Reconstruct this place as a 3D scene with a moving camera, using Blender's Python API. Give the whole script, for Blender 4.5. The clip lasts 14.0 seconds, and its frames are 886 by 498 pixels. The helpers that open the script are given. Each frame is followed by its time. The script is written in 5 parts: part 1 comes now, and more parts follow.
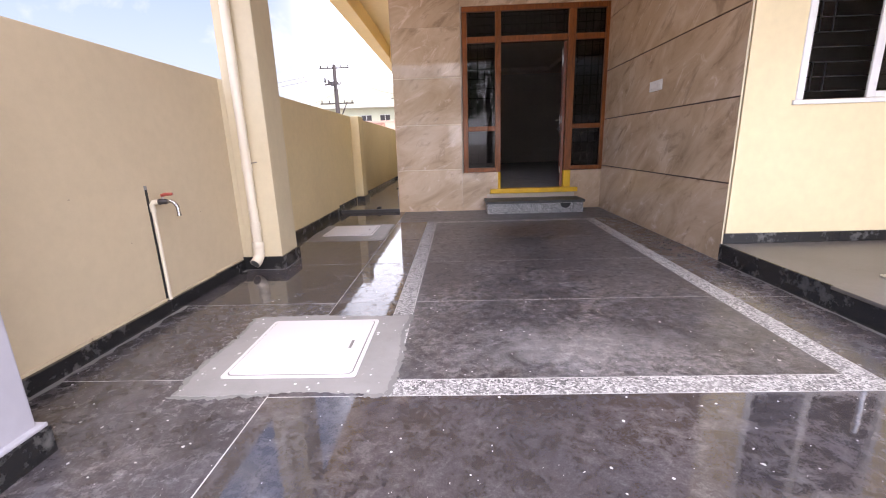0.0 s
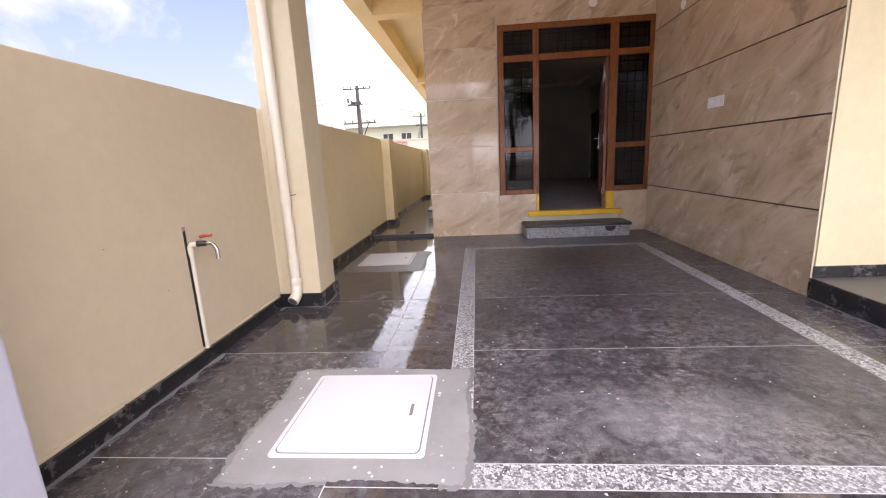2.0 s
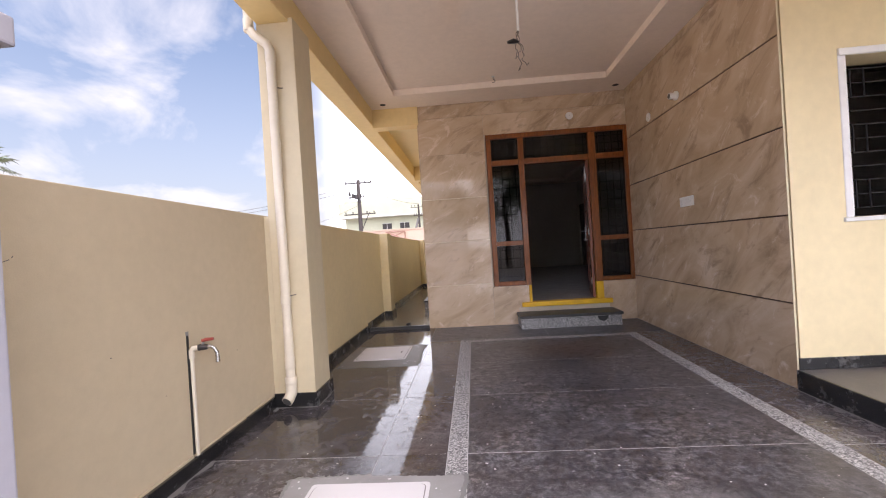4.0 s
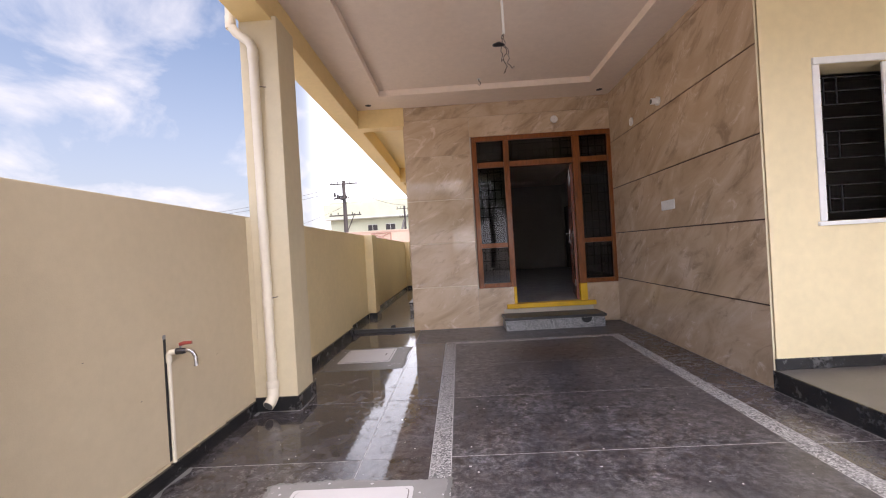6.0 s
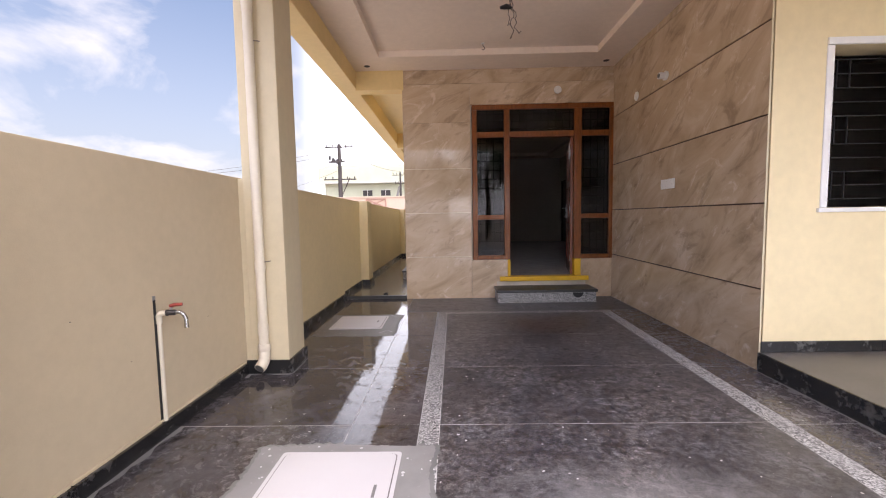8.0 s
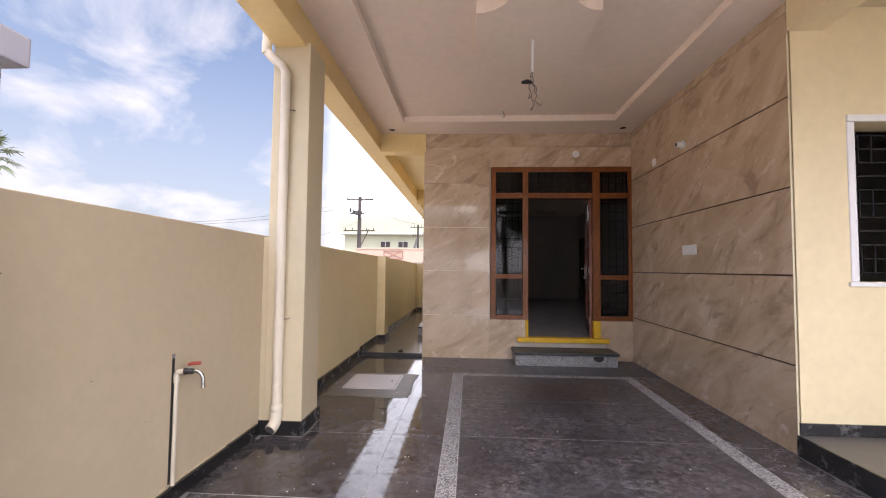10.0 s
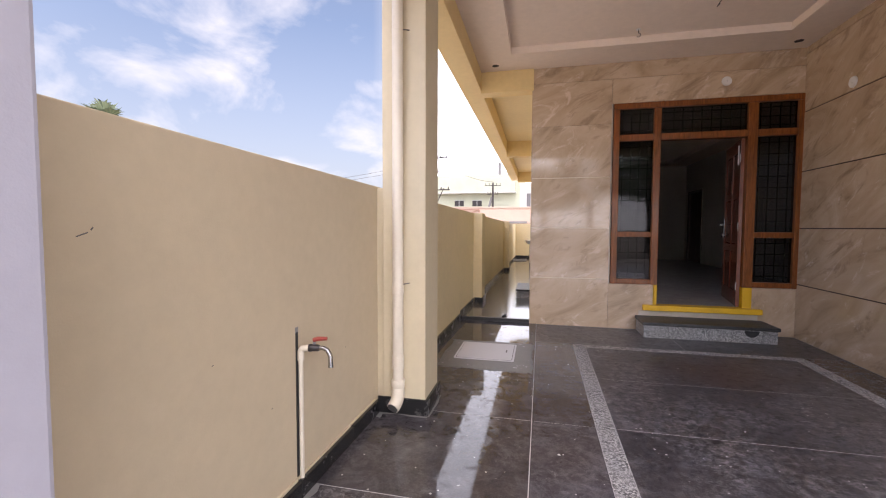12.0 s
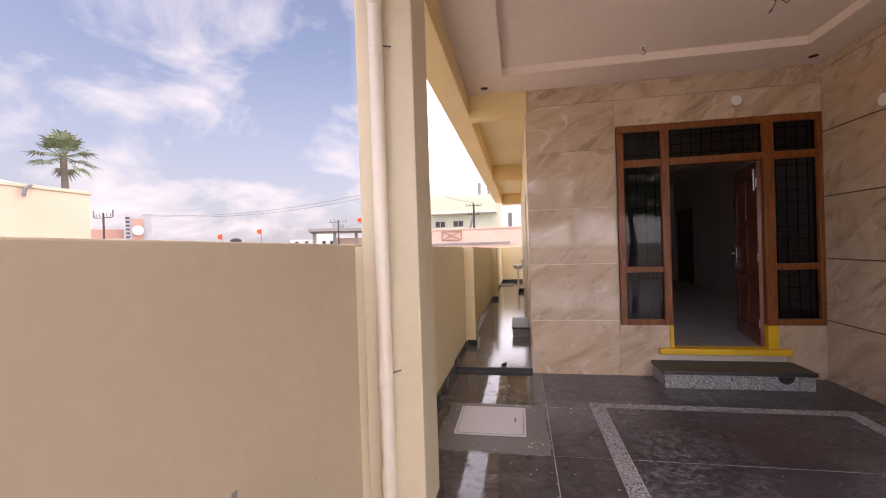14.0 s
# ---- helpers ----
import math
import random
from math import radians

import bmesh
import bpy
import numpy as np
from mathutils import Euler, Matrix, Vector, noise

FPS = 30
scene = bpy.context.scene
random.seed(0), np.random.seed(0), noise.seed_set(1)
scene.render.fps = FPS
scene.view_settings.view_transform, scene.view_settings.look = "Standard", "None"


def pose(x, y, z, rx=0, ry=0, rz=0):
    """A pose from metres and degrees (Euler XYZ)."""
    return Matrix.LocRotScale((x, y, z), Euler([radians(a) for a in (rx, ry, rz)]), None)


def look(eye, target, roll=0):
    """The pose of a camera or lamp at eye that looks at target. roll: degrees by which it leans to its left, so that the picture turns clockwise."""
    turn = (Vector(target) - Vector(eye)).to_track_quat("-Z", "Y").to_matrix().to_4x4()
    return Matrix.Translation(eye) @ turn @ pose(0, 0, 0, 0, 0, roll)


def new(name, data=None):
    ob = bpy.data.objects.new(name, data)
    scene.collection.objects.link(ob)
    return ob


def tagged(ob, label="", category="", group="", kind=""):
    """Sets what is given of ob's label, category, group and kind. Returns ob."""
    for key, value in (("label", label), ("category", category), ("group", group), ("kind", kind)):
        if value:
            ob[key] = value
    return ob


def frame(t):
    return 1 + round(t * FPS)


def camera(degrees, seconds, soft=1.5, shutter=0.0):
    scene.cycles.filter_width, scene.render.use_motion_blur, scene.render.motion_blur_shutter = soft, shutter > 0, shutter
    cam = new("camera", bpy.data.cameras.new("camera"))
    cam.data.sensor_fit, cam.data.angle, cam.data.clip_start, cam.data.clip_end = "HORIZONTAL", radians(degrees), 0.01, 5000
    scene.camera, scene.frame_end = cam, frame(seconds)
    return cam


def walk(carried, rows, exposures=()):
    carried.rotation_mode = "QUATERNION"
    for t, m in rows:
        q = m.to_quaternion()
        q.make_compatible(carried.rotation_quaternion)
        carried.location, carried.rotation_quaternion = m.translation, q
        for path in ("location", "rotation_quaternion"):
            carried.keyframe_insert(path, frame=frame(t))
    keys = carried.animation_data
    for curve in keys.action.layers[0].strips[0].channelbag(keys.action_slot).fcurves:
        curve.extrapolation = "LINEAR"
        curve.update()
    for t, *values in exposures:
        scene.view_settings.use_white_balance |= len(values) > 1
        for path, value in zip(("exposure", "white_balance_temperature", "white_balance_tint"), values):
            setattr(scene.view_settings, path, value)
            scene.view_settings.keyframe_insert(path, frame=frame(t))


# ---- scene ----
cam = camera(93.6, 14.0, soft=1.1)
PATH = [
    (0, (0.119, -0.005, 1.031), (0.053, 1.934, 0.545), -1.8),
    (0.5, (0.108, 0.08, 1.01), (0.024, 2.01, 0.493), -1.9),
    (1, (0.087, 0.254, 1.024), (-0.031, 2.178, 0.49), -2.2),
    (1.5, (0.003, 0.305, 1.065), (-0.144, 2.235, 0.561), -2.7),
    (2, (-0.131, 0.292, 1.135), (-0.29, 2.243, 0.723), -2.9),
    (2.5, (-0.107, 0.263, 1.176), (-0.275, 2.237, 0.897), -3.0),
    (3, (-0.091, 0.202, 1.209), (-0.251, 2.19, 1.058), -3.1),
    (5.5, (-0.064, 0.133, 1.258), (-0.152, 2.131, 1.291), -4.0),
    (6, (-0.066, 0.159, 1.25), (-0.129, 2.158, 1.247), -3.4),
    (6.5, (-0.056, 0.178, 1.247), (-0.098, 2.176, 1.17), -2.5),
    (7, (-0.06, 0.19, 1.232), (-0.089, 2.182, 1.054), -1.7),
    (9.5, (-0.109, 0.198, 1.344), (-0.188, 2.196, 1.367), 0.3),
    (10, (-0.112, 0.19, 1.349), (-0.225, 2.185, 1.445), 0.6),
    (10.5, (-0.119, 0.179, 1.351), (-0.287, 2.169, 1.45), 0.8),
    (11, (-0.281, 0.178, 1.323), (-0.537, 2.161, 1.369), 0.8),
    (11.5, (-0.476, 0.336, 1.276), (-0.826, 2.305, 1.251), 0.7),
    (12, (-0.675, 0.764, 1.32), (-1.12, 2.711, 1.219), 0.2),
    (12.5, (-0.801, 0.994, 1.442), (-1.244, 2.942, 1.341), -0.3),
    (13, (-0.948, 1.197, 1.548), (-1.344, 3.156, 1.485), -1.0),
    (13.5, (-0.948, 1.31, 1.57), (-1.315, 3.276, 1.539), -1.5),
    (14, (-0.91, 1.389, 1.584), (-1.267, 3.357, 1.574), -1.8),
]
walk(cam, [(t, look(eye, target, roll)) for t, eye, target, roll in PATH],
     exposures=[(0.0, 0.88, 6550, 21), (2.0, 0.82, 6650, 20), (5.5, 0.54, 6700, 19), (9.5, 0.64, 6750, 19), (10.5, 0.51, 6600, 18), (12.3, 0.60, 6700, 21), (13.2, 0.52, 6700, 25), (14.0, 0.44, 7050, 27)])

# ---------------------------------------------------------------- light
SUN_EL, SUN_AZ = radians(58), radians(184)      # azimuth from +y towards +x; a sun behind thin haze
sun_dir = Vector((math.cos(SUN_EL) * math.sin(SUN_AZ), math.cos(SUN_EL) * math.cos(SUN_AZ), math.sin(SUN_EL)))
sun = new("sun", bpy.data.lights.new("sun", "SUN"))
sun.data.energy, sun.data.angle, sun.data.color = 0.5, radians(14), (1.0, 0.94, 0.85)
sun.matrix_world = look(Vector((0, 0, 30)) + sun_dir, (0, 0, 30))


def build_world():
    w = bpy.data.worlds.new("sky")
    w.use_nodes = True
    scene.world = w
    nt = w.node_tree
    nt.nodes.clear()
    N, L = nt.nodes.new, nt.links.new
    out, bg = N("ShaderNodeOutputWorld"), N("ShaderNodeBackground")
    sky = N("ShaderNodeTexSky")
    sky.sky_type, sky.sun_disc = "NISHITA", False
    sky.sun_elevation, sky.sun_rotation = SUN_EL, SUN_AZ
    sky.air_density, sky.dust_density, sky.ozone_density = 1.0, 1.6, 1.4
    tc = N("ShaderNodeTexCoord")
    sep = N("ShaderNodeSeparateXYZ")
    L(tc.outputs["Generated"], sep.inputs[0])
    # flat cloud deck: direction divided by its height
    mx = N("ShaderNodeMath"); mx.operation = "MAXIMUM"; mx.inputs[1].default_value = 0.0
    L(sep.outputs["Z"], mx.inputs[0])
    ad = N("ShaderNodeMath"); ad.operation = "ADD"; ad.inputs[1].default_value = 0.42
    L(mx.outputs[0], ad.inputs[0])
    dv = N("ShaderNodeVectorMath"); dv.operation = "DIVIDE"
    cb = N("ShaderNodeCombineXYZ")
    for i in range(3):
        L(ad.outputs[0], cb.inputs[i])
    L(tc.outputs["Generated"], dv.inputs[0]); L(cb.outputs[0], dv.inputs[1])
    no = N("ShaderNodeTexNoise")
    no.inputs["Scale"].default_value, no.inputs["Detail"].default_value, no.inputs["Roughness"].default_value = 2.9, 8, 0.55
    no.inputs["Distortion"].default_value = 0.35
    L(dv.outputs[0], no.inputs["Vector"])
    ramp = N("ShaderNodeValToRGB")
    ramp.color_ramp.elements[0].position, ramp.color_ramp.elements[1].position = 0.46, 0.66
    L(no.outputs["Fac"], ramp.inputs[0])
    # haze: the sky whitens low over the horizon and towards the way ahead
    hz = N("ShaderNodeMapRange"); hz.inputs["From Min"].default_value, hz.inputs["From Max"].default_value = 0.02, 0.42
    hz.inputs["To Min"].default_value, hz.inputs["To Max"].default_value = 0.85, 0.15
    L(sep.outputs["Z"], hz.inputs["Value"])
    my = N("ShaderNodeMath"); my.operation = "MAXIMUM"; my.inputs[1].default_value = 0.05
    L(sep.outputs["Y"], my.inputs[0])
    ra = N("ShaderNodeMath"); ra.operation = "DIVIDE"
    L(sep.outputs["X"], ra.inputs[0]); L(my.outputs[0], ra.inputs[1])
    hd = N("ShaderNodeMapRange"); hd.inputs["From Min"].default_value, hd.inputs["From Max"].default_value = -0.41, -0.28
    hd.inputs["To Min"].default_value, hd.inputs["To Max"].default_value = 0.0, 0.75
    L(ra.outputs[0], hd.inputs["Value"])
    m2 = N("ShaderNodeMath"); m2.operation = "MAXIMUM"
    L(ramp.outputs[0], m2.inputs[0]); L(hd.outputs[0], m2.inputs[1])
    sc = N("ShaderNodeVectorMath"); sc.operation = "SCALE"; sc.inputs["Scale"].default_value = SKY_BLUE
    L(sky.outputs[0], sc.inputs[0])
    mix = N("ShaderNodeMix"); mix.data_type = "RGBA"
    low = N("ShaderNodeMix"); low.data_type = "RGBA"
    L(hz.outputs[0], low.inputs["Factor"]); L(sc.outputs[0], low.inputs["A"])
    low.inputs["B"].default_value = (*HAZE, 1)
    L(m2.outputs[0], mix.inputs["Factor"]); L(low.outputs["Result"], mix.inputs["A"])
    mix.inputs["B"].default_value = (*CLOUD, 1)
    # the veil of haze round the sun, behind the camera, is the brightest part of the sky
    dt = N("ShaderNodeVectorMath"); dt.operation = "DOT_PRODUCT"; dt.inputs[1].default_value = sun_dir
    L(tc.outputs["Generated"], dt.inputs[0])
    mz = N("ShaderNodeMath"); mz.operation = "MAXIMUM"; mz.inputs[1].default_value = 0.0
    L(dt.outputs["Value"], mz.inputs[0])
    pw = N("ShaderNodeMath"); pw.operation = "POWER"; pw.inputs[1].default_value = 1.5
    L(mz.outputs[0], pw.inputs[0])
    gl = N("ShaderNodeMath"); gl.operation = "MULTIPLY_ADD"; gl.inputs[1].default_value = VEIL; gl.inputs[2].default_value = 1.0
    L(pw.outputs[0], gl.inputs[0])
    # thin bright cloud over the way ahead and to the right
    br = N("ShaderNodeMapRange"); br.interpolation_type = "SMOOTHSTEP"
    br.inputs["From Min"].default_value, br.inputs["From Max"].default_value = -0.36, -0.24
    br.inputs["To Min"].default_value, br.inputs["To Max"].default_value = 0.0, BRIGHT
    L(ra.outputs[0], br.inputs["Value"])
    g2 = N("ShaderNodeMath"); g2.operation = "ADD"
    L(gl.outputs[0], g2.inputs[0]); L(br.outputs[0], g2.inputs[1])
    vs = N("ShaderNodeVectorMath"); vs.operation = "SCALE"
    L(mix.outputs["Result"], vs.inputs[0]); L(g2.outputs[0], vs.inputs["Scale"])
    L(vs.outputs[0], bg.inputs["Color"])
    bg.inputs["Strength"].default_value = SKY_STRENGTH
    L(bg.outputs[0], out.inputs["Surface"])


SKY_STRENGTH, SKY_BLUE, CLOUD, HAZE, VEIL, BRIGHT = 0.11, 1.35, (6.6, 6.7, 7.0), (4.0, 4.25, 4.9), 1.9, 2.8
build_world()

# ---------------------------------------------------------------- materials


class Mat:
    """A small wrapper round a principled node material."""

    def __init__(self, name, rough=0.6, metal=0.0, spec=0.5, coat=0.0):
        self.m = bpy.data.materials.new(name)
        self.m.use_nodes = True
        self.nt = self.m.node_tree
        self.b = self.nt.nodes["Principled BSDF"]
        self.b.inputs["Roughness"].default_value = rough
        self.b.inputs["Metallic"].default_value = metal
        self.b.inputs["Specular IOR Level"].default_value = spec
        self.b.inputs["Coat Weight"].default_value = coat
        self.pos = self.nt.nodes.new("ShaderNodeNewGeometry").outputs["Position"]

    def node(self, kind, **kw):
        n = self.nt.nodes.new(kind)
        for k, v in kw.items():
            n.inputs[k].default_value = v
        return n

    def link(self, a, b):
        self.nt.links.new(a, b)

    def scaled(self, sx, sy, sz, rot=(0, 0, 0), src=None):
        n = self.node("ShaderNodeMapping")
        n.inputs["Scale"].default_value, n.inputs["Rotation"].default_value = (sx, sy, sz), rot
        self.link(src or self.pos, n.inputs["Vector"])
        return n.outputs[0]

    def noise(self, scale, detail=4, rough=0.55, dist=0.0, vec=None):
        n = self.node("ShaderNodeTexNoise", Scale=scale, Detail=detail, Roughness=rough, Distortion=dist)
        self.link(vec or self.pos, n.inputs["Vector"])
        return n.outputs["Fac"]

    def voronoi(self, scale, vec=None, feature="F1", out="Color"):
        n = self.node("ShaderNodeTexVoronoi", Scale=scale)
        n.feature = feature
        self.link(vec or self.pos, n.inputs["Vector"])
        return n.outputs[out]

    def ramp(self, fac, stops):
        n = self.node("ShaderNodeValToRGB")
        e = n.color_ramp.elements
        while len(e) < len(stops):
            e.new(0.5)
        for el, (p, c) in zip(e, stops):
            el.position = p
            el.color = (*c, 1) if isinstance(c, tuple) else (c, c, c, 1)
        self.link(fac, n.inputs[0])
        return n.outputs[0]

    def mix(self, fac, a, b, mode="MIX"):
        n = self.node("ShaderNodeMix")
        n.data_type, n.blend_type = "RGBA", mode
        for key, v in (("Factor", fac), ("A", a), ("B", b)):
            s = n.inputs[key] if key != "Factor" else n.inputs[0]
            if key != "Factor":
                s = n.inputs[6 if key == "A" else 7]
            if isinstance(v, (int, float)):
                s.default_value = v if key == "Factor" else (v, v, v, 1)
            elif isinstance(v, tuple):
                s.default_value = (*v, 1)
            else:
                self.link(v, s)
        return n.outputs[2]

    def math(self, op, a, b=0.0):
        n = self.node("ShaderNodeMath")
        n.operation = op
        for s, v in zip(n.inputs, (a, b)):
            if isinstance(v, (int, float)):
                s.default_value = v
            else:
                self.link(v, s)
        return n.outputs[0]

    def random(self):
        return self.node("ShaderNodeObjectInfo").outputs["Random"]

    def island(self):
        return self.nt.nodes.new("ShaderNodeNewGeometry").outputs["Random Per Island"]

    def color(self, c):
        s = self.b.inputs["Base Color"]
        if isinstance(c, tuple):
            s.default_value = (*c, 1)
        else:
            self.link(c, s)
        return self

    def rough(self, v):
        self.link(v, self.b.inputs["Roughness"])
        return self

    def bump(self, h, strength=0.3, dist=0.01):
        n = self.node("ShaderNodeBump", Strength=strength, Distance=dist)
        self.link(h, n.inputs["Height"])
        self.link(n.outputs[0], self.b.inputs["Normal"])
        return self


def paint(name, c, rough=0.55, dirt=0.10):
    """Wall paint: faint roller grain, broad uneven tone and a few rubbed marks."""
    k = Mat(name, rough)
    broad = k.ramp(k.noise(0.9, 3), [(0.3, tuple(v * (1 - dirt) for v in c)), (0.7, c)])
    fine = k.ramp(k.noise(14, 5, 0.6), [(0.3, 0.93), (0.7, 1.0)])
    marks = k.ramp(k.noise(5.3, 8, 0.7), [(0.70, 1.0), (0.80, 0.86)])
    k.color(k.mix(1.0, k.mix(1.0, broad, fine, "MULTIPLY"), marks, "MULTIPLY"))
    k.bump(k.math("ADD", k.noise(160, 3), k.math("MULTIPLY", k.noise(6, 3), 2.0)), 0.18, 0.003)
    return k.m


M = {}
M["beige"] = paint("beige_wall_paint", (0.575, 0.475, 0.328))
# same wall as beige; the passage's brighter, yellower light is in this colour
M["passage_wall"] = paint("beige_wall_paint_brightened", (0.74, 0.61, 0.36))
M["cream"] = paint("cream_wall_paint", (0.62, 0.53, 0.36))
M["yellow_wall"] = paint("yellow_wall_paint", (0.84, 0.70, 0.43))
M["beam_paint"] = paint("deep_yellow_beam_paint", (0.83, 0.63, 0.30))
M["ceiling"] = paint("ceiling_paint", (0.86, 0.73, 0.62), 0.7, 0.04)
# white paint darkened to grey-lilac: the pillar's shade is in the colour
M["pillar"] = paint("pillar_shaded_white", (0.39, 0.38, 0.425), 0.5, 0.05)
M["room"] = paint("room_wall_paint", (0.62, 0.57, 0.52), 0.7)
M["white"] = paint("white_enamel", (0.82, 0.81, 0.80), 0.35, 0.05)


def stone_cladding():
    """Beige-brown vitrified slabs with slanting veins, each slab a little different."""
    k = Mat("marble_cladding", 0.06, spec=0.55)
    r = k.random()
    off = k.node("ShaderNodeVectorMath"); off.operation = "ADD"
    sc = k.node("ShaderNodeCombineXYZ")
    for i in range(3):
        k.link(k.math("MULTIPLY", r, 17.0 + 5 * i), sc.inputs[i])
    k.link(k.pos, off.inputs[0]); k.link(sc.outputs[0], off.inputs[1])
    xyz = k.node("ShaderNodeSeparateXYZ")
    k.link(off.outputs[0], xyz.inputs[0])
    u, z = k.math("SUBTRACT", xyz.outputs[0], xyz.outputs[1]), xyz.outputs[2]
    along = k.math("ADD", k.math("MULTIPLY", u, 0.83), k.math("MULTIPLY", z, 0.56))
    across = k.math("SUBTRACT", k.math("MULTIPLY", z, 0.83), k.math("MULTIPLY", u, 0.56))

    def streaks(sa, sc):
        n = k.node("ShaderNodeCombineXYZ")
        k.link(k.math("MULTIPLY", along, sa), n.inputs[0])
        k.link(k.math("MULTIPLY", across, sc), n.inputs[1])
        return n.outputs[0]

    band = k.noise(1.0, 8, 0.64, 1.3, streaks(1.0, 2.3))
    base = k.ramp(band, [(0.26, (0.36, 0.275, 0.185)), (0.42, (0.50, 0.390, 0.270)), (0.55, (0.57, 0.455, 0.330)), (0.72, (0.66, 0.55, 0.43))])
    thin = k.ramp(k.noise(1.0, 10, 0.68, 1.6, streaks(1.5, 3.6)), [(0.54, 0.0), (0.66, 1.0)])
    c = k.mix(k.math("MULTIPLY", thin, 0.62), base, (0.26, 0.19, 0.13))
    pale = k.ramp(k.noise(1.0, 10, 0.72, 1.4, streaks(2.0, 4.2)), [(0.33, 1.0), (0.43, 0.0)])
    c = k.mix(k.math("MULTIPLY", pale, 0.60), c, (0.80, 0.70, 0.60))
    k.color(k.mix(1.0, c, k.ramp(r, [(0.0, (0.95, 0.90, 0.86)), (1.0, (1.03, 0.98, 0.94))]), "MULTIPLY"))
    k.rough(k.ramp(k.noise(9, 4), [(0.3, 0.035), (0.7, 0.085)]))
    k.bump(k.noise(1.1, 2, 0.5), 0.05, 0.01)
    return k.m


M["clad"] = stone_cladding()


def black_stone(name, dust, gloss=1.0, spec=0.6, worn=0.42):
    """Dark floor slabs: cloudy grey bloom, swirls of dust, rubbed streaks and paint flecks; dust 0 is freshly polished."""
    k = Mat(name, 0.2, spec=spec)
    k.b.inputs["IOR"].default_value = 1.58 if spec > 0.9 else 1.5
    r = k.random()
    cloud = k.noise(4.2, 10, 0.74, 0.7)
    base = k.ramp(cloud, [(0.36, (0.028, 0.024, 0.025)), (0.52, (0.054, 0.048, 0.051)), (0.66, (0.092, 0.083, 0.088))])
    mott = k.noise(16.0, 12, 0.82, 0.5)
    patch = k.ramp(k.noise(1.7, 6, 0.65, 0.8), [(0.38, 0.16), (0.60, 1.0)])
    swirl = k.math("MULTIPLY", k.ramp(mott, [(0.46, 0.0), (0.60, 1.0)]), patch)
    c = k.mix(k.math("MULTIPLY", swirl, 0.12 + 0.58 * dust), base, (0.30, 0.284, 0.28))
    streak = k.ramp(k.noise(11.0, 12, 0.80, 0.5, k.scaled(0.9, 2.0, 1.0, (0, 0, 0.35))), [(0.52, 0.0), (0.66, 1.0)])
    c = k.mix(k.math("MULTIPLY", k.math("MULTIPLY", streak, patch), 0.05 + 0.42 * dust), c, (0.46, 0.44, 0.45))
    pits = k.ramp(k.noise(21, 12, 0.82, 0.3), [(0.50, 0.0), (0.60, 1.0)])
    c = k.mix(k.math("MULTIPLY", pits, 0.12 + 0.6 * dust), c, (0.020, 0.018, 0.020))
    grain = k.ramp(k.noise(140, 3, 0.7), [(0.3, 0.78), (0.7, 1.22)])
    c = k.mix(1.0, c, grain, "MULTIPLY")
    brown = k.ramp(k.noise(1.6, 7, 0.65, 0.6), [(0.42, (0.86, 0.96, 1.20)), (0.62, (1.10, 0.97, 0.95))])
    c = k.mix(0.30, c, brown, "MULTIPLY")
    # a scuffed white bloom and a brown spill on the middle panel
    for cx, cy, rx, ry, col, amt in ((0.75, 1.95, 0.75, 0.36, (0.34, 0.33, 0.335), 0.35), (0.95, 5.0, 0.65, 0.45, (0.075, 0.045, 0.040), 0.8)):
        m = k.node("ShaderNodeMapping"); m.vector_type = "TEXTURE"
        m.inputs["Location"].default_value, m.inputs["Scale"].default_value = (cx, cy, 0), (rx, ry, 1)
        k.link(k.pos, m.inputs["Vector"])
        ln = k.node("ShaderNodeVectorMath"); ln.operation = "LENGTH"
        k.link(m.outputs[0], ln.inputs[0])
        d = k.math("ADD", ln.outputs["Value"], k.math("MULTIPLY", k.math("SUBTRACT", k.noise(7, 9, 0.75, 1.2), 0.5), 2.6))
        c = k.mix(k.math("MULTIPLY", k.ramp(d, [(0.3, 1.0), (1.0, 0.0)]), amt), c, col)
    d = k.voronoi(15, None, "F1", "Distance")
    dots = k.math("LESS_THAN", d, k.math("MULTIPLY", k.ramp(k.noise(29, 2), [(0.52, 0.0), (0.78, 1.0)]), 0.25))
    c = k.mix(k.math("MULTIPLY", dots, 0.8), c, (0.62, 0.61, 0.60))
    k.color(k.mix(1.0, c, k.ramp(r, [(0.0, 0.85), (1.0, 1.15)]), "MULTIPLY"))
    dust *= gloss
    rg = k.ramp(cloud, [(0.3, 0.006 + 0.26 * dust), (0.7, 0.02 + 0.40 * dust)])
    broken = k.ramp(k.noise(13.0, 10, 0.76, 0.5), [(0.53, 0.0), (0.59, 1.0)])
    rg = k.mix(k.math("MULTIPLY", broken, worn if dust < 0.1 else 0.8), rg, 0.30 + 0.2 * dust)
    k.rough(k.mix(k.math("MULTIPLY", swirl, 0.04 + 0.45 * dust), rg, 0.55))
    k.bump(k.math("ADD", k.noise(4.0, 3, 0.6), k.math("ADD", k.math("MULTIPLY", k.noise(17, 5, 0.65), 0.30), k.math("MULTIPLY", k.noise(48, 3, 0.6), 0.14))), 0.045 if dust < 0.1 else 0.24, 0.010)
    return k.m


M["floor"] = black_stone("black_floor_stone", 1.0)
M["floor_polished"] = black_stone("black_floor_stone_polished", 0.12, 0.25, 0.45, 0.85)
M["floor_front"] = black_stone("black_floor_stone_front", 0.26, 0.13, 0.95, 0.10)
M["floor_side"] = black_stone("black_floor_stone_side", 0.30, 2.0)
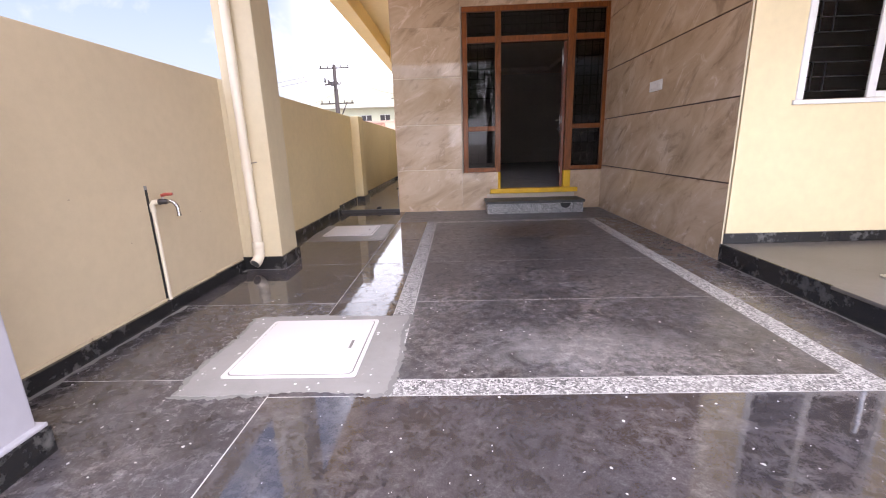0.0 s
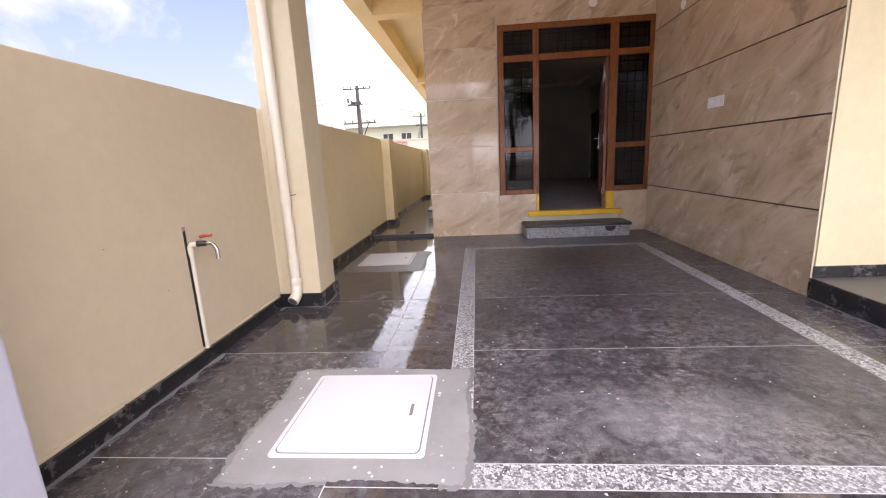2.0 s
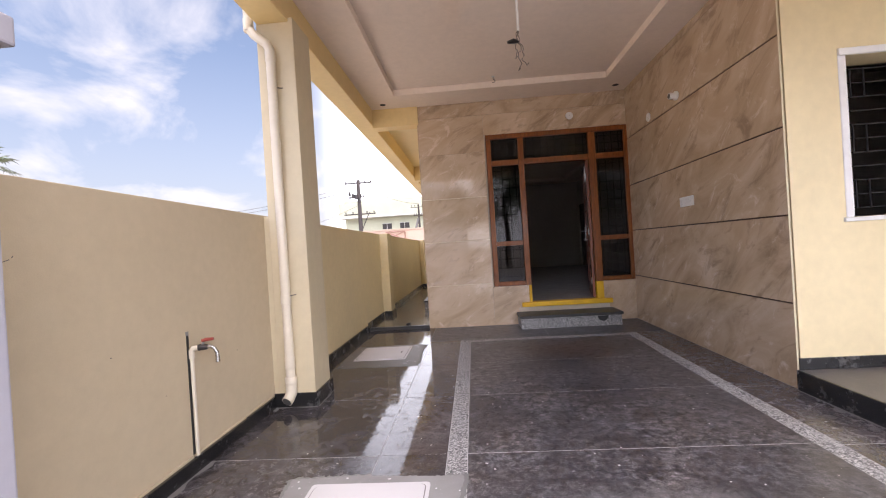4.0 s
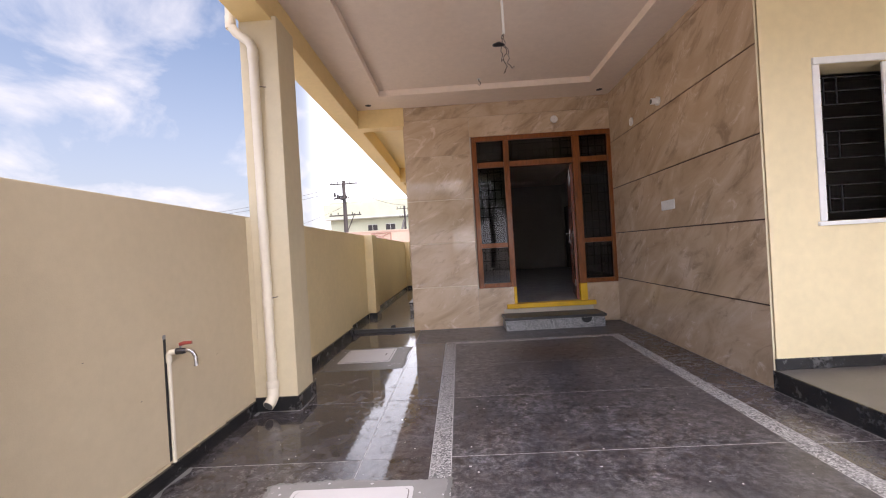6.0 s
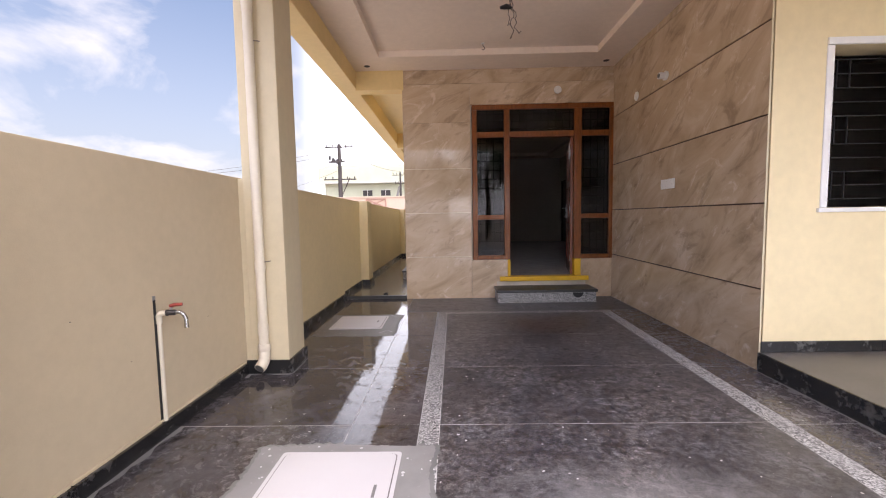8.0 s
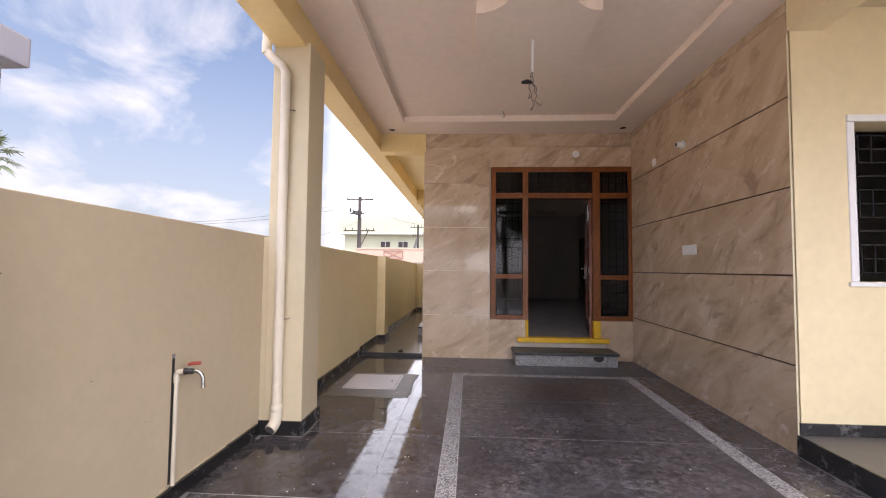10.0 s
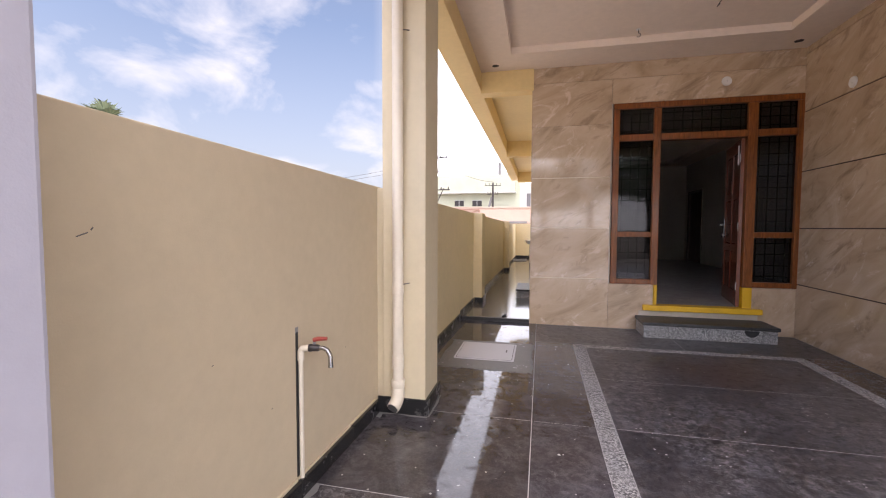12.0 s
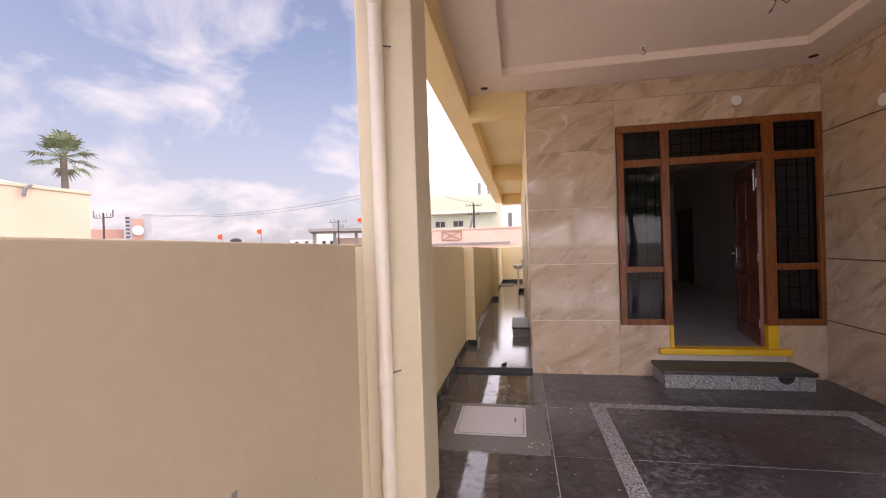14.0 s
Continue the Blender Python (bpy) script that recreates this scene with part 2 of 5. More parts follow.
M["floor_passage"] = black_stone("black_floor_stone_passage", 0.5)



def chips():
    """White and grey stone chips set in cement."""
    k = Mat("chip_border", 0.55)
    col = k.voronoi(104)
    bw = k.node("ShaderNodeSeparateColor"); k.link(col, bw.inputs[0])
    c = k.ramp(bw.outputs[0], [(0.0, (0.06, 0.06, 0.06)), (0.25, (0.14, 0.137, 0.137)), (0.5, (0.34, 0.33, 0.33)), (0.9, (0.58, 0.57, 0.565))])
    edge = k.ramp(k.voronoi(104, None, "DISTANCE_TO_EDGE", "Distance"), [(0.0, 0.35), (0.10, 1.0)])
    c = k.mix(1.0, c, edge, "MULTIPLY")
    dust = k.ramp(k.noise(6, 6), [(0.4, 0.0), (0.7, 0.45)])
    k.color(k.mix(dust, c, (0.33, 0.32, 0.32)))
    k.bump(k.voronoi(104, None, "DISTANCE_TO_EDGE", "Distance"), 0.4, 0.004)
    return k.m


M["chips"] = chips()


def speckled(name, a, b, c, scale, rough):
    k = Mat(name, rough)
    s = k.node("ShaderNodeSeparateColor"); k.link(k.voronoi(scale), s.inputs[0])
    k.color(k.mix(1.0, k.ramp(s.outputs[0], [(0.0, a), (0.45, b), (0.9, c)]), k.ramp(k.noise(5, 5), [(0.3, 0.8), (0.7, 1.0)]), "MULTIPLY"))
    k.bump(k.noise(90, 3), 0.1, 0.002)
    return k.m


# dark floor stone lightened to grey: bright soffit and sky reflection in its colour
M["floor_wet_sheen"] = speckled("passage_stone_with_sheen", (0.075, 0.070, 0.068), (0.115, 0.108, 0.104), (0.16, 0.15, 0.145), 90, 0.13)
M["granite"] = speckled("grey_granite", (0.05, 0.05, 0.05), (0.22, 0.22, 0.22), (0.48, 0.47, 0.46), 140, 0.35)
M["black_granite"] = speckled("black_granite", (0.012, 0.012, 0.013), (0.02, 0.02, 0.022), (0.07, 0.07, 0.07), 220, 0.42)


def skirting():
    """Black granite skirting with smeared cement."""
    k = Mat("skirting_black", 0.28)
    smear = k.ramp(k.noise(6.5, 9, 0.72), [(0.56, 0.0), (0.66, 1.0)])
    k.color(k.mix(k.math("MULTIPLY", smear, 0.34), (0.016, 0.016, 0.017), (0.30, 0.29, 0.28)))
    k.rough(k.ramp(smear, [(0.0, 0.22), (1.0, 0.8)]))
    k.bump(k.noise(25, 4), 0.1, 0.003)
    return k.m


M["skirting"] = skirting()


def cement(name, c, rough=0.8):
    k = Mat(name, rough)
    a = k.ramp(k.noise(3.5, 8, 0.65), [(0.3, tuple(v * 0.78 for v in c)), (0.7, c)])
    spots = k.ramp(k.noise(38, 4, 0.6), [(0.66, 0.0), (0.72, 1.0)])
    k.color(k.mix(k.math("MULTIPLY", spots, 0.6), a, tuple(min(0.8, v * 1.9) for v in c)))
    k.bump(k.noise(30, 6, 0.7), 0.3, 0.006)
    return k.m


M["cement"] = cement("smeared_cement", (0.27, 0.26, 0.255))
M["smear"] = cement("pale_cement_smear", (0.20, 0.195, 0.19))
M["joint"] = cement("pale_wall_joint", (0.82, 0.71, 0.52))
M["cement_dark"] = cement("damp_cement", (0.135, 0.122, 0.112), 0.4)
M["concrete"] = cement("bare_concrete", (0.20, 0.19, 0.185))
M["grout"] = cement("joint_grout", (0.50, 0.49, 0.485))
M["pale_grout"] = cement("pale_joint_grout", (0.58, 0.52, 0.42))
M["hall_tile"] = speckled("grey_hall_tile", (0.50, 0.49, 0.49), (0.58, 0.57, 0.57), (0.64, 0.63, 0.63), 60, 0.22)
M["ground"] = cement("dusty_ground", (0.42, 0.36, 0.29), 0.95)


def wood(name, dark, light, rough=0.35):
    k = Mat(name, rough, spec=0.3, coat=0.15)
    v = k.scaled(9.0, 9.0, 0.8)
    g = k.noise(3.0, 7, 0.6, 1.6, v)
    fine = k.noise(16, 5, 0.6, 0.4, v)
    c = k.ramp(k.math("ADD", k.math("MULTIPLY", g, 0.7), k.math("MULTIPLY", fine, 0.3)), [(0.32, dark), (0.62, light)])
    k.color(c)
    k.bump(fine, 0.08, 0.002)
    return k.m


M["wood"] = wood("teak_frame", (0.10, 0.028, 0.006), (0.28, 0.086, 0.018))
M["door_wood"] = wood("varnished_door", (0.10, 0.026, 0.013), (0.23, 0.062, 0.030), 0.22)
M["dark_door"] = wood("dark_inner_door", (0.035, 0.018, 0.012), (0.07, 0.035, 0.022), 0.4)


def plain(name, c, rough=0.5, metal=0.0, var=0.12, scale=20):
    k = Mat(name, rough, metal)
    k.color(k.ramp(k.noise(scale, 5), [(0.3, tuple(v * (1 - var) for v in c)), (0.7, c)]))
    k.rough(k.ramp(k.noise(scale * 2, 4), [(0.3, rough * 0.85), (0.7, min(1, rough * 1.15))]))
    return k.m


M["pvc"] = plain("cream_pvc", (0.70, 0.63, 0.51), 0.35, 0, 0.08, 9)
M["pvc_dark"] = plain("pipe_inside", (0.10, 0.095, 0.09), 0.8)
M["white_plastic"] = plain("white_plastic", (0.80, 0.79, 0.77), 0.3, 0, 0.04)
M["cover"] = plain("white_cover", (0.58, 0.56, 0.57), 0.45, 0, 0.06, 3)
M["chrome"] = plain("chrome", (0.42, 0.42, 0.42), 0.25, 1.0, 0.1)
M["steel"] = plain("brushed_steel", (0.55, 0.55, 0.56), 0.3, 1.0, 0.1)
M["dark_metal"] = plain("dark_metal", (0.05, 0.045, 0.045), 0.4, 0.6)
M["iron"] = plain("grey_iron", (0.13, 0.12, 0.12), 0.5, 0.3)
M["grille"] = plain("window_grille", (0.012, 0.011, 0.012), 0.85, 0.0)
M["red"] = plain("red_lever", (0.32, 0.055, 0.04), 0.4)
M["black"] = plain("black_rubber", (0.015, 0.015, 0.015), 0.6)
M["yellow"] = plain("bright_yellow_paint", (0.78, 0.46, 0.012), 0.5, 0, 0.15, 6)
M["orange"] = plain("orange_flag", (0.80, 0.13, 0.03), 0.8)
M["pole"] = plain("weathered_pole_iron", (0.05, 0.04, 0.038), 0.8)
M["wire"] = plain("cable", (0.06, 0.045, 0.04), 0.6)
M["bark"] = plain("palm_bark", (0.13, 0.11, 0.09), 0.9)
M["far_peach"] = paint("peach_render", (0.50, 0.40, 0.29))
M["far_green"] = paint("pale_green_render", (0.46, 0.47, 0.35))
M["far_white"] = paint("white_render", (0.52, 0.52, 0.48))
M["far_pink"] = paint("pink_render", (0.50, 0.36, 0.28))
M["far_brick"] = paint("terracotta_render", (0.34, 0.19, 0.14))
M["far_grey"] = paint("grey_render", (0.30, 0.30, 0.31))


def leaf(name, a, b):
    k = Mat(name, 0.55)
    k.color(k.ramp(k.island(), [(0.0, a), (1.0, b)]))
    return k.m


M["palm_leaf"] = leaf("palm_frond", (0.06, 0.085, 0.045), (0.16, 0.19, 0.10))
M["tree_leaf"] = leaf("tree_leaf", (0.03, 0.055, 0.018), (0.08, 0.12, 0.035))


def glass(name, tint, rough=0.02):
    k = Mat(name, rough)
    k.color(tint)
    k.b.inputs["Transmission Weight"].default_value = 1.0
    k.b.inputs["IOR"].default_value = 1.32
    k.bump(k.noise(2.5, 2), 0.02, 0.01)
    return k.m


M["tinted"] = glass("tinted_glass", (0.12, 0.125, 0.145))

# ---------------------------------------------------------------- mesh helpers


def box(bm, x0, x1, y0, y1, z0, z1, bev=0.0, m=None):
    """A box between two corners, bevelled, optionally moved by m."""
    vs = [bm.verts.new((x, y, z)) for z in (z0, z1) for y in (y0, y1) for x in (x0, x1)]
    fs = [bm.faces.new([vs[i] for i in q]) for q in ((0, 2, 3, 1), (4, 5, 7, 6), (0, 1, 5, 4), (2, 6, 7, 3), (0, 4, 6, 2), (1, 3, 7, 5))]
    if bev:
        es = list({e for f in fs for e in f.edges})
        r = bmesh.ops.bevel(bm, geom=es, offset=bev, segments=2, affect="EDGES", profile=0.6)
        vs = list({v for f in r["faces"] for v in f.verts} | {v for v in vs if v.is_valid})
    if m is not None:
        bmesh.ops.transform(bm, matrix=m, verts=vs)
    return bm


def tube(bm, pts, r, n=12, cap=True):
    """A round tube along points; r is one radius or one for each point."""
    pts = [Vector(p) for p in pts]
    rs = r if isinstance(r, (list, tuple)) else [r] * len(pts)
    rings, ref = [], None
    for i, p in enumerate(pts):
        d = (pts[min(i + 1, len(pts) - 1)] - pts[max(i - 1, 0)]).normalized()
        if ref is None:
            ref = Vector((1, 0, 0)) if abs(d.x) < 0.9 else Vector((0, 1, 0))
        a = (ref - d * ref.dot(d)).normalized()
        b = d.cross(a)
        ref = a
        rings.append([bm.verts.new(p + rs[i] * (math.cos(2 * math.pi * j / n) * a + math.sin(2 * math.pi * j / n) * b)) for j in range(n)])
    for a, b in zip(rings, rings[1:]):
        for j in range(n):
            bm.faces.new((a[j], a[(j + 1) % n], b[(j + 1) % n], b[j]))
    if cap:
        bm.faces.new(rings[0][::-1])
        bm.faces.new(rings[-1])
    return bm


def prism(bm, outline, z0, z1):
    """An upright prism over a flat outline of (x, y)."""
    lo, hi = [bm.verts.new((x, y, z0)) for x, y in outline], [bm.verts.new((x, y, z1)) for x, y in outline]
    bm.faces.new(hi)
    bm.faces.new(lo[::-1])
    for i in range(len(lo)):
        j = (i + 1) % len(lo)
        bm.faces.new((lo[i], lo[j], hi[j], hi[i]))
    return bm


def arc(c, r, a0, a1, n=8):
    return [(c[0] + r * math.cos(radians(a0 + (a1 - a0) * i / n)), c[1] + r * math.sin(radians(a0 + (a1 - a0) * i / n))) for i in range(n + 1)]


def rounded(x0, x1, y0, y1, r, n=4):
    """The outline of a rectangle with rounded corners."""
    return arc((x1 - r, y1 - r), r, 0, 90, n) + arc((x0 + r, y1 - r), r, 90, 180, n) + arc((x0 + r, y0 + r), r, 180, 270, n) + arc((x1 - r, y0 + r), r, 270, 360, n)


def finish(bm, name, material, smooth=False):
    bmesh.ops.recalc_face_normals(bm, faces=bm.faces[:])
    me = bpy.data.meshes.new(name)
    bm.to_mesh(me)
    bm.free()
    me.materials.append(material)
    if smooth:
        me.polygons.foreach_set("use_smooth", [True] * len(me.polygons))
        me.set_sharp_from_angle(angle=radians(40))
    return me


def thing(name, at, label, category, group="", kind=""):
    ob = new(name)
    ob.empty_display_size = 0.1
    ob.matrix_world = Matrix.Translation(at)
    return tagged(ob, label, category, group, kind)


def part(name, bm, material, parent, label="", smooth=False):
    """Links a bmesh, given in world places, as one mesh under a thing or a part."""
    ob = new(name, finish(bm, name, material, smooth))
    ob.parent = parent
    if parent.parent is None:
        ob.matrix_parent_inverse = Matrix.Translation(-parent.matrix_basis.translation)
    if label:
        ob["label"] = label
    return ob


def single(name, bm, material, label, category, kind="", group="", smooth=False):
    """One mesh that is a whole thing or a piece of the setting."""
    return tagged(new(name, finish(bm, name, material, smooth)), label, category, group, kind)


def B():
    return bmesh.new()

# ---------------------------------------------------------------- the setting
BACK = 6.6                        # front of the house wall with the door
CEIL = 3.458                      # rim of the false ceiling
LEFT = pose(-1.838, 0, 0, 0, 0, -0.70)    # the boundary wall's own axes: its inner face is x = 0, y runs along it
SIDE = pose(2.350, 3.48, 0, 0, 0, -0.50)  # the clad side wall: its face is x = 0, y runs to the house

single("ground", box(B(), -400, 400, -300, 500, -0.4, -0.12), M["ground"], "dusty bare earth round the plot", "ground", "structure")

# floor bed; the slabs lie on it
single("floor", box(B(), -1.95, 6.5, -3.5, 6.62, -0.3, -0.0004), M["grout"], "black polished stone floor with pale joints", "floor", "structure")
single("passage_floor", box(B(), -1.80, -0.70, 6.63, 18.75, -0.3, 0.0494), M["grout"], "raised passage floor of dark polished stone, greyed for its bright reflection", "floor", "structure")

# boundary wall, with flat pilasters on its inner face


def falling_top(bm):
    """Lets a wall's top fall a little towards the back of the plot."""
    for v in bm.verts:
        if v.co.z > 1.0:
            v.co.z += 0.036 - 0.0094 * v.co.y
    return bm


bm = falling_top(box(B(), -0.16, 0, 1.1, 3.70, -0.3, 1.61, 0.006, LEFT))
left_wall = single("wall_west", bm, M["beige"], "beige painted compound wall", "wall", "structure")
# beyond the column the one wall goes on in the brightened copy
passage_wall = single("wall_passage_west", falling_top(box(B(), -0.16, 0, 3.701, 18.9, -0.3, 1.61, 0.006, LEFT)), M["passage_wall"], "beige compound wall along the passage, its brighter, yellower light put into the colour", "wall", "structure")
for y0 in (7.76, 13.2):
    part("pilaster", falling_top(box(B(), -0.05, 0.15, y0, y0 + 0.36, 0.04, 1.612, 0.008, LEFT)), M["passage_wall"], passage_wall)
single("wall_passage_end", box(B(), -1.9, 0.6, 18.7, 18.9, -0.3, 1.50, 0.006), M["yellow_wall"], "yellow wall closing the side passage", "wall", "structure")

# column and beams
single("column", box(box(B(), -1.746, -1.43, 3.53, 3.89, -0.1, 3.24, 0.01), -1.86, -1.748, 3.555, 3.87, -0.1, 1.60, 0.006), M["cream"], "cream painted square column carrying the roof beam", "column", "structure")
bm = B()
box(bm, -1.735, -1.468, 1.0, 17.6, 3.205, 3.75, 0.008)
beam = single("beam_west", bm, M["beam_paint"], "yellow painted roof beam along the open side", "beam", "structure")
for y0 in (6.58, 11.45, 17.35):
    part("cross_beam", box(B(), -1.475, -0.76, y0, y0 + 0.23, 3.18 if y0 < 7 else 3.12, 3.74, 0.006), M["beam_paint"], beam)
single("passage_ceiling", box(B(), -1.5, -0.7, 6.6, 17.6, 3.50, 3.74), M["yellow_wall"], "plain cream soffit over the passage", "ceiling", "structure")
single("beam_east", box(B(), 2.352, 2.62, 1.0, 3.478, 3.22, 3.75, 0.008), M["yellow_wall"], "yellow painted beam over the porch", "beam", "structure")
single("beam_front", box(B(), -1.70, 6.5, 0.78, 1.0, 3.20, 3.75, 0.008), M["yellow_wall"], "yellow front edge beam of the roof", "beam", "structure")
single("roof", box(B(), -1.75, 6.5, 0.76, 17.6, 3.75, 3.92), M["far_white"], "flat concrete roof slab", "roof", "structure")

# false ceiling: rim, recess and a dropped panel with scooped corners
RX0, RX1, RY0, RY1 = -1.03, 1.95, 1.9, 6.06
bm = B()
box(bm, -1.50, RX0, 1.0, BACK + 0.02, CEIL, CEIL + 0.12)
box(bm, RX1, 2.45, 1.0, BACK + 0.02, CEIL, CEIL + 0.12)
box(bm, RX0, RX1, RY1, BACK + 0.02, CEIL, CEIL + 0.12)
box(bm, RX0, RX1, 1.0, RY0, CEIL, CEIL + 0.12)
box(bm, -1.50, 2.45, 1.0, BACK + 0.02, CEIL + 0.085, CEIL + 0.2)
PX0, PX1, PY0, PY1, PR = -0.045, 0.97, 3.23, 4.60, 0.27
prism(bm, arc((PX0, PY0), PR, 90, 0) + arc((PX1, PY0), PR, 180, 90) + arc((PX1, PY1), PR, 270, 180) + arc((PX0, PY1), PR, 0, -90), CEIL - 0.020, CEIL + 0.0855)
single("ceiling", bm, M["ceiling"], "white false ceiling with a recess and a dropped panel", "ceiling", "structure")
single("porch_ceiling", box(B(), 2.62, 6.5, 1.0, 3.48, 3.40, 3.5), M["cream"], "cream soffit over the porch", "ceiling", "structure")

# house wall round the entrance
bm = B()
DX0, DX1, DZ0, DZ1 = 0.255, 2.40, 0.59, 2.935
box(bm, -0.766, DX0, BACK + 0.014, BACK + 0.23, -0.2, 3.75)
box(bm, DX0, 2.62, BACK + 0.014, BACK + 0.23, DZ1, 3.75)
box(bm, DX0, 0.79, BACK + 0.014, BACK + 0.23, -0.2, DZ0)
box(bm, 0.79, 1.90, BACK + 0.014, BACK + 0.23, -0.2, 0.29)
box(bm, 1.90, 2.62, BACK + 0.014, BACK + 0.23, -0.2, DZ0)
box(bm, DX1 + 0.01, 2.62, BACK + 0.014, BACK + 0.23, DZ0, DZ1)
wall_back = single("wall_north", bm, M["pale_grout"], "house wall clad in beige veined stone slabs", "wall", "structure")


HALL_Z = 0.33                     # floor of the hall


def side_wall_with_door():
    b = B()
    for y0, y1, z0, z1 in ((BACK + 0.232, 8.40, -0.2, 3.74), (9.28, 17.6, -0.2, 3.74), (8.40, 9.28, -0.2, HALL_Z), (8.40, 9.28, 2.42, 3.74)):
        box(b, -0.766, -0.54, y0, y1, z0, z1)
    return b


single("wall_house_west", side_wall_with_door(), M["yellow_wall"], "yellow painted outer wall of the house", "wall", "structure")

# the side wall and the yellow wall with the window
bm = B()
box(bm, 0.014, 0.22, 0.02, 3.2, -0.2, 3.74, 0, SIDE)
wall_side = single("wall_east", bm, M["dark_door"], "side wall clad in beige veined stone slabs", "wall", "structure")
WX0, WX1, WZ0, WZ1 = 2.80, 4.02, 1.285, 2.50
bm = B()
box(bm, 2.380, WX0, 3.482, 3.71, 0.0, 3.74)
box(bm, WX1, 6.5, 3.482, 3.71, 0.0, 3.74)
box(bm, WX0, WX1, 3.482, 3.71, 0.0, WZ0)
box(bm, WX0, WX1, 3.482, 3.71, WZ1, 3.74)
single("wall_porch", bm, M["yellow_wall"], "yellow painted house wall beside the porch", "wall", "structure")

# porch platform
single("porch_floor", box(B(), 2.353, 6.5, 2.30, 3.48, -0.1, 0.148, 0.006), M["cement_dark"], "dusty dark stone porch floor", "floor", "structure")

# hall behind the door
HX0, HX1, HY1, HZ0, HZ1 = -0.5, 3.87, 15.4, HALL_Z, 3.30
single("hall_floor", box(B(), -0.55, 4.2, BACK + 0.1, 15.6, 0.1, HZ0), M["hall_tile"], "grey tiled floor of the hall", "floor", "structure")
bm = B()
box(bm, -0.6, 4.2, HY1, 15.6, HZ0, 3.5)
for y0, y1, z0, z1 in ((BACK + 0.24, 8.40, HZ0, 3.5), (9.28, HY1, HZ0, 3.5), (8.40, 9.28, 2.42, 3.5)):
    box(bm, HX0 - 0.03, HX0, y0, y1, z0, z1)
box(bm, HX1, 4.2, BACK + 0.24, 14.02, HZ0, 3.5)
box(bm, HX1, 4.2, 15.12, HY1, HZ0, 3.5)
box(bm, HX1, 4.2, 14.02, 15.12, 2.45, 3.5)
box(bm, HX1 + 0.12, 4.2, 14.02, 15.12, HZ0, 2.45)
box(bm, 2.55, HX1, BACK + 0.18, BACK + 0.24, HZ0, 3.5)
single("wall_hall", bm, M["room"], "plain plastered walls of the empty hall", "wall", "structure")
bm = B()
box(bm, -0.6, 4.2, BACK + 0.23, 15.6, 3.40, 3.5)
box(bm, HX0, HX0 + 0.6, BACK + 0.23, 15.4, HZ1, 3.41)
box(bm, HX1 - 0.6, HX1, BACK + 0.23, 15.4, HZ1, 3.41)
box(bm, HX0 + 0.6, HX1 - 0.6, BACK + 0.23, BACK + 0.9, HZ1, 3.41)
box(bm, HX0 + 0.6, HX1 - 0.6, 14.7, 15.4, HZ1, 3.41)
single("hall_ceiling", bm, M["ceiling"], "white ceiling of the hall with a recessed middle", "ceiling", "structure")

# room behind the porch window
bm = B()
box(bm, 2.6, 6.4, 6.3, 6.5, 0.2, 3.4)
box(bm, 6.3, 6.5, 3.72, 6.4, 0.2, 3.4)
box(bm, 2.6, 6.4, 3.72, 6.4, 0.2, 0.3)
box(bm, 2.6, 6.4, 3.72, 6.4, 3.3, 3.4)
single("wall_room", bm, M["room"], "unlit room behind the window", "wall", "structure")
single("wall_porch_east", box(B(), 6.3, 6.5, -1.0, 3.48, -0.2, 3.74), M["yellow_wall"], "yellow wall closing the porch", "wall", "structure")

# ---------------------------------------------------------------- entrance
Y0 = BACK - 0.014                 # front of the door frame
entrance = thing("entrance_frame", (1.33, BACK, 0.3), "varnished teak door frame with tinted side panes", "door frame")


def bar(name, x0, x1, z0, z1, y0=Y0, y1=BACK + 0.09, mat="wood", label=""):
    return part(name, box(B(), x0, x1, y0, y1, z0, z1, 0.006), M[mat], entrance, label)


bar("outer_post", 0.261, 0.335, 0.595, 2.855)
bar("outer_post", 2.328, 2.393, 0.595, 2.855)
bar("mullion", 0.745, 0.828, 0.595, 2.855)
bar("mullion", 1.800, 1.905, 0.595, 2.855)
bar("head_rail", 0.261, 2.393, 2.857, 2.930)
for x0, x1 in ((0.337, 0.743), (0.830, 1.798), (1.907, 2.326)):
    bar("transom", x0, x1, 2.447, 2.530, Y0 + 0.003)
for x0, x1 in ((0.337, 0.743), (1.907, 2.326)):
    bar("middle_rail", x0, x1, 1.212, 1.280, Y0 + 0.003)
    bar("bottom_rail", x0, x1, 0.597, 0.662, Y0 + 0.003)
bar("painted_jamb", 0.790, 0.830, 0.335, 0.593, Y0 - 0.004, BACK + 0.09, "yellow", "jamb foot painted bright yellow")
bar("painted_jamb", 1.800, 1.905, 0.335, 0.593, Y0 - 0.004, BACK + 0.09, "yellow", "jamb foot painted bright yellow")
part("threshold", box(B(), 0.665, 2.02, BACK - 0.05, BACK + 0.12, 0.262, 0.332, 0.012), M["yellow"], entrance, "threshold painted bright yellow")
for x0, x1 in ((0.337, 0.743), (1.907, 2.326)):
    for z0, z1 in ((0.664, 1.210), (1.282, 2.445), (2.532, 2.855)):
        part("pane", box(B(), x0, x1, BACK + 0.03, BACK + 0.035, z0, z1), M["tinted"], entrance)
part("pane", box(B(), 0.830, 1.798, BACK + 0.03, BACK + 0.035, 2.532, 2.855), M["tinted"], entrance)

